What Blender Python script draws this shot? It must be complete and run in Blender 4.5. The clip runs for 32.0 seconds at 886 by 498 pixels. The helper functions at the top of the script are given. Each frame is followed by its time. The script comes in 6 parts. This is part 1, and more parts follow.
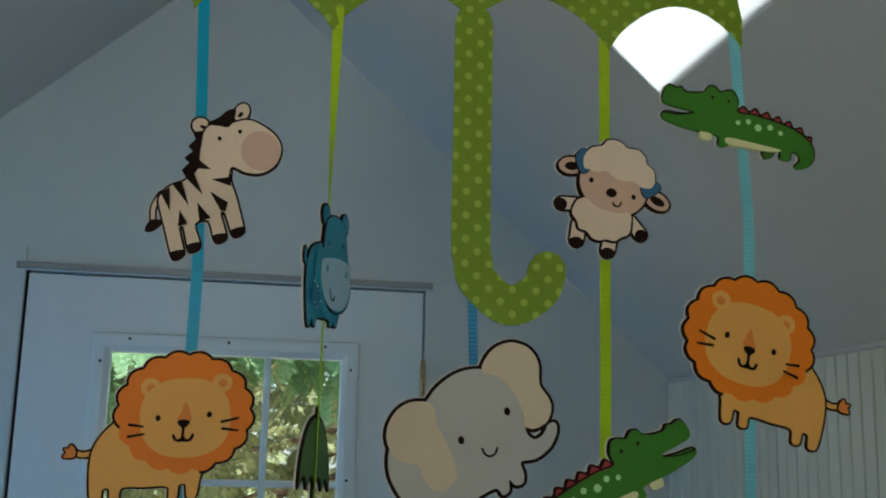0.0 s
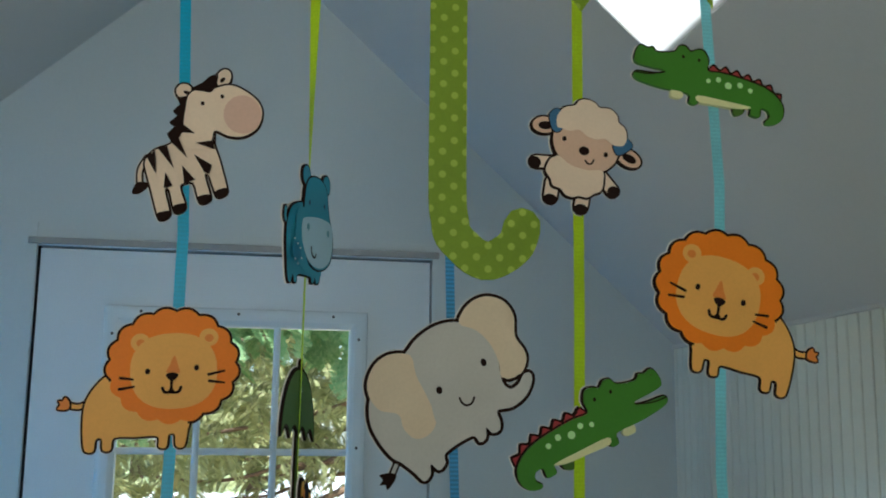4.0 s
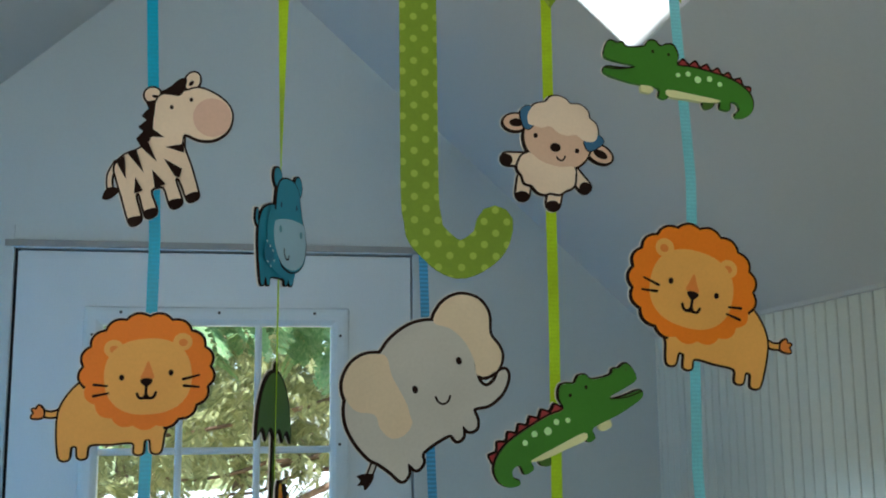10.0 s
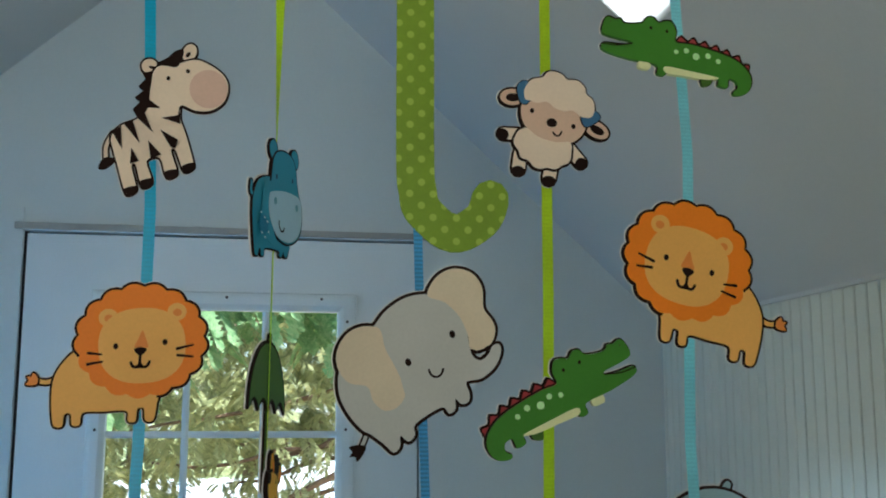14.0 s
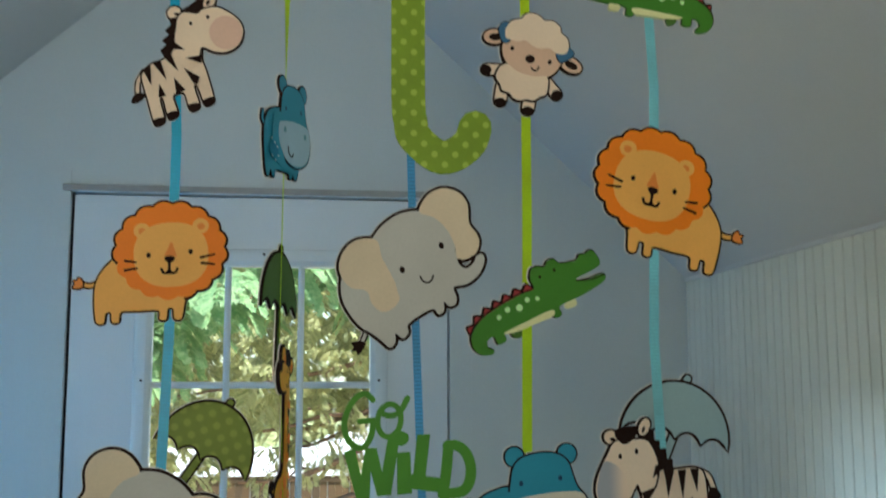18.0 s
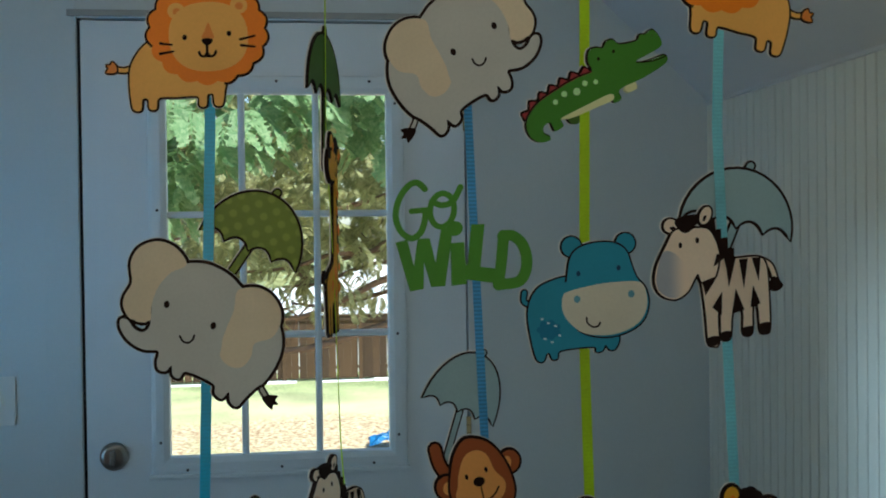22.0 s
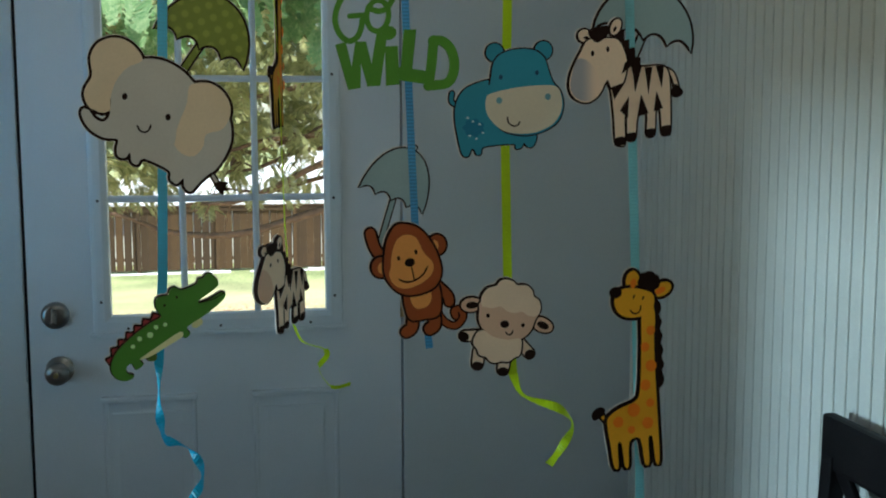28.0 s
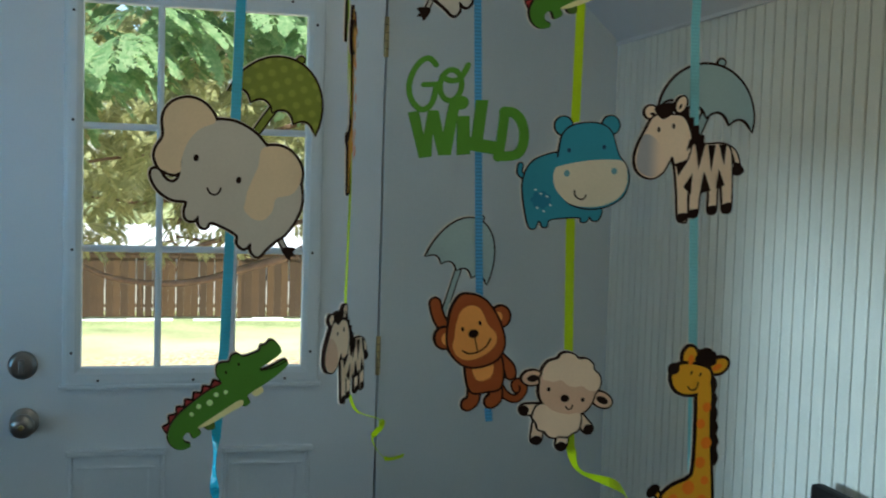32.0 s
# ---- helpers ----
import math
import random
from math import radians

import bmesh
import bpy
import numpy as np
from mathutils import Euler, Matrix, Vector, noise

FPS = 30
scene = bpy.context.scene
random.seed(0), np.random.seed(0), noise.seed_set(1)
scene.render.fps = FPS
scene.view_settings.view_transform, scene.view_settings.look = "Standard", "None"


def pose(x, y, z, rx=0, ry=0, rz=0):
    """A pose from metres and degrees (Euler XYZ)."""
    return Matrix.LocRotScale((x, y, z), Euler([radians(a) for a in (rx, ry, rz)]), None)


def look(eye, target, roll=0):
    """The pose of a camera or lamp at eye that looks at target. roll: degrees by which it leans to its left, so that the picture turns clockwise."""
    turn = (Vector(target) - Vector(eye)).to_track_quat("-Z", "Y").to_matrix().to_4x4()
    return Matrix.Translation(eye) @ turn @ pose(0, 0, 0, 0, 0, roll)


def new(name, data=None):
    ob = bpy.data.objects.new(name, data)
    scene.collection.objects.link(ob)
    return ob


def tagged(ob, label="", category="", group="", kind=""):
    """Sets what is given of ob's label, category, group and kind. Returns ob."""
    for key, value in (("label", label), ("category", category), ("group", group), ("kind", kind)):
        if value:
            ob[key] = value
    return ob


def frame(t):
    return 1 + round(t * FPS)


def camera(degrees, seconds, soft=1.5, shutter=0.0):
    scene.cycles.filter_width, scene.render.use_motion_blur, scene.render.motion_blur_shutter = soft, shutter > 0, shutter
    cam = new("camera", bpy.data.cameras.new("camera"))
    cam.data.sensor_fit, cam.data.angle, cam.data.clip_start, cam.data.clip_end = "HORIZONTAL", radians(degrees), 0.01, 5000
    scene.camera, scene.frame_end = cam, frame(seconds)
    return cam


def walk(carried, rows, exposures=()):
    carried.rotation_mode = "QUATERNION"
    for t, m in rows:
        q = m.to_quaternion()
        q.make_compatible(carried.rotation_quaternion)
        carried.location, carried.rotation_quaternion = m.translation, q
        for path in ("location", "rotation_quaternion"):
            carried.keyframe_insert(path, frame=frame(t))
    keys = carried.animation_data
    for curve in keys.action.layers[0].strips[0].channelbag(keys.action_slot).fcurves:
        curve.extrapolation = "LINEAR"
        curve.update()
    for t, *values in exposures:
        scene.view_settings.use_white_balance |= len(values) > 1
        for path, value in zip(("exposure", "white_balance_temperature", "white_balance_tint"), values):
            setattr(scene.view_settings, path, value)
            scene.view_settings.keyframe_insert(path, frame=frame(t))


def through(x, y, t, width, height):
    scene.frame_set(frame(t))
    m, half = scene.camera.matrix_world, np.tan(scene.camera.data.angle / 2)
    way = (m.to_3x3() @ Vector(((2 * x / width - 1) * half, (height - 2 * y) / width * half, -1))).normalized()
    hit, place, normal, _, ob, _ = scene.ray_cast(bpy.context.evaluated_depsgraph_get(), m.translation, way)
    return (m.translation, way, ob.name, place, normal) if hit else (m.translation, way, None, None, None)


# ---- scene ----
cam = camera(44.6, 32.0, soft=1.9, shutter=0.5)
PATH = [
    (0, (0.4838, -2.5684, 1.6350), (0.8411, -0.6394, 2.0238), 1.35),
    (0.5, (0.4856, -2.5678, 1.6321), (0.8605, -0.6406, 2.0133), 1.50),
    (1, (0.4883, -2.5697, 1.6292), (0.8739, -0.6438, 2.0057), 1.57),
    (1.5, (0.4916, -2.5711, 1.6280), (0.8796, -0.6443, 1.9980), 1.32),
    (2, (0.4943, -2.5790, 1.6299), (0.8655, -0.6480, 1.9953), 1.44),
    (2.5, (0.5069, -2.5869, 1.6250), (0.8863, -0.6568, 1.9872), 1.22),
    (3, (0.5060, -2.5889, 1.6229), (0.8669, -0.6513, 1.9629), 1.91),
    (3.5, (0.5025, -2.5955, 1.6221), (0.8348, -0.6540, 1.9689), 0.93),
    (5.5, (0.5101, -2.5851, 1.6181), (0.8533, -0.6389, 1.9260), 0.10),
    (6, (0.5108, -2.5858, 1.6190), (0.8552, -0.6392, 1.9231), -0.39),
    (6.5, (0.5133, -2.5840, 1.6175), (0.8643, -0.6354, 1.8991), -0.81),
    (7, (0.5139, -2.5854, 1.6212), (0.8638, -0.6381, 1.9143), -1.08),
    (7.5, (0.5122, -2.5864, 1.6226), (0.8423, -0.6375, 1.9280), -1.04),
    (8, (0.5102, -2.5950, 1.6246), (0.8553, -0.6525, 1.9521), -0.37),
    (8.5, (0.5145, -2.6022, 1.6255), (0.8755, -0.6649, 1.9665), -0.47),
    (9, (0.5142, -2.6040, 1.6234), (0.8685, -0.6637, 1.9539), -0.62),
    (9.5, (0.5105, -2.6004, 1.6251), (0.8647, -0.6601, 1.9555), -0.89),
    (10, (0.5089, -2.5959, 1.6250), (0.8730, -0.6568, 1.9521), -0.61),
    (10.5, (0.5094, -2.5915, 1.6231), (0.8659, -0.6496, 1.9429), -0.56),
    (11, (0.5091, -2.5863, 1.6217), (0.8695, -0.6457, 1.9439), -0.15),
    (11.5, (0.5127, -2.5831, 1.6202), (0.8612, -0.6381, 1.9296), -0.21),
    (12, (0.5159, -2.5754, 1.6181), (0.8559, -0.6264, 1.9115), -0.09),
    (12.5, (0.5203, -2.5834, 1.6197), (0.8594, -0.6385, 1.9404), -0.09),
    (13, (0.5222, -2.5872, 1.6185), (0.8653, -0.6416, 1.9301), -0.04),
    (13.5, (0.5213, -2.5889, 1.6177), (0.8675, -0.6437, 1.9286), 0.10),
    (15.5, (0.5097, -2.6456, 1.5898), (0.8189, -0.6955, 1.9084), 0.15),
    (16, (0.5058, -2.6584, 1.5829), (0.7906, -0.7002, 1.8742), 1.09),
    (16.5, (0.5305, -2.6609, 1.5786), (0.8241, -0.6997, 1.8386), 1.13),
    (17, (0.5457, -2.6741, 1.5807), (0.7854, -0.7120, 1.8849), 0.86),
    (17.5, (0.5410, -2.6906, 1.5757), (0.8133, -0.7317, 1.8732), 0.58),
    (18, (0.5423, -2.6877, 1.5642), (0.8063, -0.7223, 1.8245), -0.10),
    (18.5, (0.5359, -2.6683, 1.5583), (0.8378, -0.6977, 1.7182), -0.70),
    (19, (0.5375, -2.6595, 1.5526), (0.8106, -0.6809, 1.6553), -0.55),
    (19.5, (0.5414, -2.6383, 1.5420), (0.8013, -0.6553, 1.5549), -0.28),
    (20, (0.5261, -2.6231, 1.5387), (0.7689, -0.6378, 1.5243), -0.52),
    (20.5, (0.5177, -2.6318, 1.5329), (0.7725, -0.6485, 1.4957), -0.66),
    (21, (0.5143, -2.6453, 1.5311), (0.7758, -0.6629, 1.4989), -0.70),
    (21.5, (0.5168, -2.6509, 1.5302), (0.7754, -0.6678, 1.5016), -0.70),
    (22, (0.5135, -2.6464, 1.5293), (0.7716, -0.6634, 1.4982), -0.72),
    (22.5, (0.5117, -2.6504, 1.5290), (0.7897, -0.6699, 1.5073), -0.47),
    (23, (0.5083, -2.6583, 1.5261), (0.8033, -0.6803, 1.5061), -1.05),
    (23.5, (0.5094, -2.6644, 1.5135), (0.8156, -0.6896, 1.4339), -0.28),
    (24, (0.5052, -2.6667, 1.5066), (0.7834, -0.6894, 1.3941), -0.34),
    (24.5, (0.5043, -2.6688, 1.5009), (0.7918, -0.6948, 1.3565), -0.01),
    (25, (0.5026, -2.6749, 1.4945), (0.8168, -0.7061, 1.3358), -0.04),
    (25.5, (0.5034, -2.6912, 1.4936), (0.8245, -0.7240, 1.3274), 0.59),
    (27.5, (0.5029, -2.7269, 1.4754), (0.8695, -0.7705, 1.2808), 0.18),
    (28, (0.5017, -2.7292, 1.4652), (0.8756, -0.7778, 1.2364), -0.11),
    (28.5, (0.4996, -2.7309, 1.4588), (0.8578, -0.7784, 1.2150), 0.35),
    (29, (0.5063, -2.7369, 1.4509), (0.8903, -0.7919, 1.1871), 0.38),
    (29.5, (0.5038, -2.7346, 1.4476), (0.8674, -0.7851, 1.1885), 0.66),
    (30, (0.4986, -2.7344, 1.4477), (0.8433, -0.7777, 1.2184), 0.48),
    (30.5, (0.4926, -2.7393, 1.4541), (0.8335, -0.7778, 1.2639), 0.22),
    (31, (0.4754, -2.7496, 1.4715), (0.7768, -0.7759, 1.3543), 0.41),
    (31.5, (0.4567, -2.7396, 1.4738), (0.8489, -0.7834, 1.3363), 0.97),
    (32, (0.4153, -2.7002, 1.4756), (0.8924, -0.7622, 1.3474), 1.77),
]
EXPOSURES = [(0, 0.8, 5600, 4), (3, 0.88, 5600, 4), (5.5, 1.49, 5550, 4), (8, 1.46, 5550, 4), (9, 1.33, 5550, 4), (13, 1.26, 5500, 4), (16, 1.38, 5700, 4), (18, 1.38, 5800, 4), (19, 1.26, 5750, 4), (20, 1.16, 5750, 4), (22, 0.74, 5780, 4), (25, 0.66, 5900, 4), (28, 0.73, 6050, 4), (29, 1.08, 6050, 4), (30, 1.06, 6100, 4), (32, 0.96, 6150, 4)]
walk(cam, [(t, look(eye, target, roll)) for t, eye, target, roll in PATH], EXPOSURES)
# ---------------------------------------------------------------- light
world = bpy.data.worlds.new("sky")
scene.world = world
world.use_nodes = True
wn = world.node_tree
wn.nodes.clear()
sky = wn.nodes.new("ShaderNodeTexSky")
sky.sky_type, sky.sun_disc = "NISHITA", False
sky.sun_elevation, sky.sun_rotation = radians(58), radians(143)
bg = wn.nodes.new("ShaderNodeBackground")
bg.inputs[1].default_value = 0.15
wo = wn.nodes.new("ShaderNodeOutputWorld")
wn.links.new(sky.outputs[0], bg.inputs[0])
wn.links.new(bg.outputs[0], wo.inputs[0])

sun = new("sun", bpy.data.lights.new("sun", "SUN"))
sun.data.energy, sun.data.angle, sun.data.color = 5.0, radians(0.5), (1.0, 0.95, 0.86)
sun.matrix_world = look((6, -8, 16), (0, 0, 0))


def fill_lamp(name, m, w, h, power, colour, spread=180):
    """An added area lamp in place of sky light through an opening of the room."""
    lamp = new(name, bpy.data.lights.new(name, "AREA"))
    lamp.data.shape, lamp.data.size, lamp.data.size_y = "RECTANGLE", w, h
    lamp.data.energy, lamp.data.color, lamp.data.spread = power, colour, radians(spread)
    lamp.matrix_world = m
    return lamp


# ---------------------------------------------------------------- room plan (metres)
X_LEFT, X_RIGHT, Y_BACK, Z_EAVE = -1.05, 1.54, -4.3, 1.855
SLOPE, SLOPE_LEFT = 0.92, 0.90    # rise of the two ceilings per metre
X_RIDGE = 0.43
WALL = 0.14


def z_ceiling(x):
    ridge = Z_EAVE + SLOPE * (X_RIGHT - X_RIDGE)
    return ridge - (SLOPE * (x - X_RIDGE) if x > X_RIDGE else SLOPE_LEFT * (X_RIDGE - x))


Z_EAVE_LEFT = z_ceiling(X_LEFT)
# added warm fill for the paper fronts, before an assumed back window
fill_lamp("window_light_back", look((0.05, Y_BACK + 0.02, 1.6), (1.0, 0, 2.95)), 0.6, 0.6, 1.05, (1.0, 0.90, 0.74), 60)
# lamp added outdoors for the sky; window's edge bounds its light on the beadboard
fill_lamp("window_light_left", look((X_LEFT - 3.95, -2.10, 1.42), (X_RIGHT, -1.3, 0.9)), 0.45, 0.45, 112.0, (0.62, 0.85, 1.0), 180)
# added blue fill that tints the left wall; its window is added too
fill_lamp("window_light_side", look((X_LEFT + 0.02, -0.75, 1.2), (0.15, 0.0, 1.68)), 0.5, 0.7, 0.64, (0.12, 0.52, 1.0), 76)


# ---------------------------------------------------------------- materials
def material(name, colour, rough=0.6, metal=0.0, vary=0.12, scale=6.0, bump=0.0, bump_scale=60.0, spec=0.5, tint=None,
             island=0.0, coat=0.0):
    """A surface with variation at two scales and fine relief."""
    m = bpy.data.materials.new(name)
    m.use_nodes = True
    t = m.node_tree
    b = t.nodes["Principled BSDF"]
    b.inputs["Roughness"].default_value, b.inputs["Metallic"].default_value = rough, metal
    b.inputs["Specular IOR Level"].default_value = spec
    b.inputs["Coat Weight"].default_value = coat
    co = t.nodes.new("ShaderNodeTexCoord")
    big = t.nodes.new("ShaderNodeTexNoise")
    big.inputs["Scale"].default_value, big.inputs["Detail"].default_value = scale, 4
    fine = t.nodes.new("ShaderNodeTexNoise")
    fine.inputs["Scale"].default_value, fine.inputs["Detail"].default_value = bump_scale, 3
    t.links.new(co.outputs["Object"], big.inputs["Vector"])
    t.links.new(co.outputs["Object"], fine.inputs["Vector"])
    add = t.nodes.new("ShaderNodeMath")
    add.operation = "MULTIPLY_ADD"
    add.inputs[1].default_value = 0.65
    t.links.new(big.outputs["Fac"], add.inputs[0])
    part_fine = t.nodes.new("ShaderNodeMath")
    part_fine.operation = "MULTIPLY"
    part_fine.inputs[1].default_value = 0.35
    t.links.new(fine.outputs["Fac"], part_fine.inputs[0])
    t.links.new(part_fine.outputs[0], add.inputs[2])
    fac = add.outputs[0]
    if island:
        geo = t.nodes.new("ShaderNodeObjectInfo")
        mix_i = t.nodes.new("ShaderNodeMath")
        mix_i.operation = "MULTIPLY_ADD"
        mix_i.inputs[1].default_value = island
        t.links.new(geo.outputs["Random"], mix_i.inputs[0])
        t.links.new(fac, mix_i.inputs[2])
        sub = t.nodes.new("ShaderNodeMath")
        sub.operation = "SUBTRACT"
        sub.inputs[1].default_value = island / 2
        t.links.new(mix_i.outputs[0], sub.inputs[0])
        fac = sub.outputs[0]
    ramp = t.nodes.new("ShaderNodeValToRGB")
    lo = [max(0.0, c * (1 - vary)) for c in colour]
    hi = [min(1.0, c * (1 + vary)) for c in (tint or colour)]
    ramp.color_ramp.elements[0].position, ramp.color_ramp.elements[1].position = 0.3, 0.7
    ramp.color_ramp.elements[0].color, ramp.color_ramp.elements[1].color = (*lo, 1), (*hi, 1)
    t.links.new(fac, ramp.inputs["Fac"])
    t.links.new(ramp.outputs["Color"], b.inputs["Base Color"])
    if bump:
        bn = t.nodes.new("ShaderNodeBump")
        bn.inputs["Strength"].default_value, bn.inputs["Distance"].default_value = bump, 0.002
        t.links.new(fine.outputs["Fac"], bn.inputs["Height"])
        t.links.new(bn.outputs["Normal"], b.inputs["Normal"])
    return m


def glass(name):
    m = bpy.data.materials.new(name)
    m.use_nodes = True
    b = m.node_tree.nodes["Principled BSDF"]
    b.inputs["Transmission Weight"].default_value, b.inputs["Roughness"].default_value, b.inputs["IOR"].default_value = 1.0, 0.0, 1.02
    b.inputs["Base Color"].default_value = (0.97, 0.99, 0.98, 1)
    return m


def dotted(name, base, dot, pitch=0.0150, radius=0.19):
    """Card printed with staggered polka dots."""
    m = material(name, base, 0.55, vary=0.1, scale=25, bump=0.08, bump_scale=400)
    t = m.node_tree
    b = t.nodes["Principled BSDF"]
    old = b.inputs["Base Color"].links[0].from_socket
    co = t.nodes.new("ShaderNodeTexCoord")
    sep = t.nodes.new("ShaderNodeSeparateXYZ")
    t.links.new(co.outputs["Object"], sep.inputs[0])

    def op(kind, a, v=None, w=None):
        n = t.nodes.new("ShaderNodeMath")
        n.operation = kind
        for i, s in enumerate((a, v, w)):
            if s is None:
                continue
            if isinstance(s, (int, float)):
                n.inputs[i].default_value = s
            else:
                t.links.new(s, n.inputs[i])
        return n.outputs[0]

    best = None
    for k in (0.0, 0.5):
        u = op("ADD", op("DIVIDE", sep.outputs["X"], pitch), 100.0 + k)
        v = op("ADD", op("DIVIDE", sep.outputs["Z"], pitch), 100.0 + k)
        du, dv = op("SUBTRACT", op("FRACT", u), 0.5), op("SUBTRACT", op("FRACT", v), 0.5)
        d = op("SQRT", op("ADD", op("MULTIPLY", du, du), op("MULTIPLY", dv, dv)))
        best = d if best is None else op("MINIMUM", best, d)
    soft_edge = t.nodes.new("ShaderNodeMapRange")
    soft_edge.inputs["From Min"].default_value, soft_edge.inputs["From Max"].default_value = radius * 1.2, radius * 0.8
    t.links.new(best, soft_edge.inputs["Value"])
    fac = soft_edge.outputs[0]
    mix = t.nodes.new("ShaderNodeMix")
    mix.data_type = "RGBA"
    mix.inputs[7].default_value = (*dot, 1)
    t.links.new(fac, mix.inputs[0])
    t.links.new(old, mix.inputs[6])
    t.links.new(mix.outputs[2], b.inputs["Base Color"])
    return m


def card(name, colour, rough=0.5, **k):
    return material(name, colour, rough, vary=k.pop("vary", 0.07), scale=18, bump=0.06, bump_scale=500, spec=0.22, **k)


def shaded_print(name, left, right, x0, x1):
    """Card printed with a soft change from one colour to another across the figure."""
    m = card(name, left)
    t = m.node_tree
    b = t.nodes["Principled BSDF"]
    old = b.inputs["Base Color"].links[0].from_socket
    co, sep = t.nodes.new("ShaderNodeTexCoord"), t.nodes.new("ShaderNodeSeparateXYZ")
    blend, mix = t.nodes.new("ShaderNodeMapRange"), t.nodes.new("ShaderNodeMix")
    blend.interpolation_type = "SMOOTHSTEP"
    blend.inputs["From Min"].default_value, blend.inputs["From Max"].default_value = x0, x1
    mix.data_type = "RGBA"
    mix.inputs[7].default_value = (*right, 1)
    t.links.new(co.outputs["Object"], sep.inputs[0])
    t.links.new(sep.outputs["X"], blend.inputs["Value"])
    t.links.new(blend.outputs[0], mix.inputs[0])
    t.links.new(old, mix.inputs[6])
    t.links.new(mix.outputs[2], b.inputs["Base Color"])
    return m


BACKING = material("white_backing_card", (0.82, 0.76, 0.68), 0.6, vary=0.05)
INK = material("black_ink", (0.020, 0.009, 0.006), 0.8, vary=0.2, scale=18, spec=0.12)
CREAM = card("cream_card", (0.88, 0.69, 0.50))
IVORY = card("ivory_card", (0.76, 0.61, 0.41))
ORANGE = card("orange_card", (0.94, 0.24, 0.006))
TAN = card("tan_orange_card", (0.92, 0.46, 0.10))
TAN_DARK = card("darker_tan_card", (0.85, 0.27, 0.045))
GREY = card("warm_grey_card", (0.58, 0.55, 0.48))
BEIGE = card("beige_card", (0.75, 0.5, 0.34))
PINK_TAN = card("pink_tan_card", (0.76, 0.5, 0.37))
GREY_BLUE = shaded_print("grey_to_cream_print", (0.42, 0.42, 0.44), (0.88, 0.68, 0.50), 0.012, 0.026)
BLUE = card("teal_blue_card", (0.042, 0.285, 0.395))
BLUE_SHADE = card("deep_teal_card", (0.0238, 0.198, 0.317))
GLITTER = card("silver_glitter", (0.62, 0.72, 0.74), 0.3)
NOSTRIL = card("grey_teal_card", (0.15, 0.34, 0.40))
BOW_BLUE = card("denim_blue_card", (0.06, 0.16, 0.28))
BLUE_DARK = card("dark_blue_ink", (0.015, 0.06, 0.12))
GREEN = card("green_card", (0.070, 0.23, 0.020))
GREEN_WORD = card("bright_green_card", (0.10, 0.30, 0.026))
GREEN_LEAF = card("deep_green_card", (0.075, 0.16, 0.020))
MINT = card("pale_green_card", (0.554, 0.818, 0.37))
BUTTER = card("butter_card", (0.818, 0.792, 0.396))
MAROON = card("maroon_card", (0.396, 0.0462, 0.0462))
YELLOW = card("yellow_card", (0.88, 0.42, 0.015))
BROWN = card("brown_card", (0.36, 0.08, 0.016))
MONKEY_TAN = card("caramel_card", (0.85, 0.36, 0.085))
UMBRELLA_GREY = card("grey_blue_vellum", (0.33, 0.45, 0.46))
MUZZLE = card("pale_grey_cream_card", (0.7, 0.63, 0.48))
MUZZLE_BLUE = card("pale_grey_blue_card", (0.449, 0.607, 0.686))
DOTS = dotted("green_dotted_card", (0.215, 0.33, 0.004), (0.40, 0.52, 0.05), radius=0.155)
DOTS_SMALL = dotted("small_dotted_green_card", (0.185, 0.24, 0.004), (0.26, 0.32, 0.02), 0.0125, 0.20)


def ribbed(name, colour, depth=0.10):
    """Grosgrain: fine ribs across the ribbon."""
    m = material(name, colour, 0.38, vary=0.18, scale=22, bump_scale=900)
    t = m.node_tree
    b = t.nodes["Principled BSDF"]
    old = b.inputs["Base Color"].links[0].from_socket
    co = t.nodes.new("ShaderNodeTexCoord")
    wave = t.nodes.new("ShaderNodeTexWave")
    wave.bands_direction = "Z"
    wave.inputs["Scale"].default_value = 120.0
    t.links.new(co.outputs["Object"], wave.inputs["Vector"])
    mix = t.nodes.new("ShaderNodeMix")
    mix.data_type, mix.blend_type = "RGBA", "MULTIPLY"
    mix.inputs[0].default_value = depth
    t.links.new(old, mix.inputs[6])
    t.links.new(wave.outputs["Color"], mix.inputs[7])
    t.links.new(mix.outputs[2], b.inputs["Base Color"])
    bn = t.nodes.new("ShaderNodeBump")
    bn.inputs["Strength"].default_value, bn.inputs["Distance"].default_value = 0.02, 0.0002
    t.links.new(wave.outputs["Fac"], bn.inputs["Height"])
    t.links.new(bn.outputs["Normal"], b.inputs["Normal"])
    thin = t.nodes.new("ShaderNodeBsdfTranslucent")              # woven satin lets some daylight through
    t.links.new(mix.outputs[2], thin.inputs["Color"])
    both = t.nodes.new("ShaderNodeMixShader")
    both.inputs[0].default_value = 0.35
    t.links.new(b.outputs[0], both.inputs[1])
    t.links.new(thin.outputs[0], both.inputs[2])
    t.links.new(both.outputs[0], t.nodes["Material Output"].inputs["Surface"])
    return m


RIBBON_TURQUOISE = ribbed("turquoise_ribbon", (0.04, 0.57, 0.82))
RIBBON_AQUA = ribbed("aqua_ribbon", (0.36, 0.80, 0.86))
RIBBON_LIME = ribbed("lime_ribbon", (0.60, 0.80, 0.006), 0.06)
RIBBON_SKY = ribbed("sky_blue_ribbon", (0.13, 0.50, 0.85), 0.34)

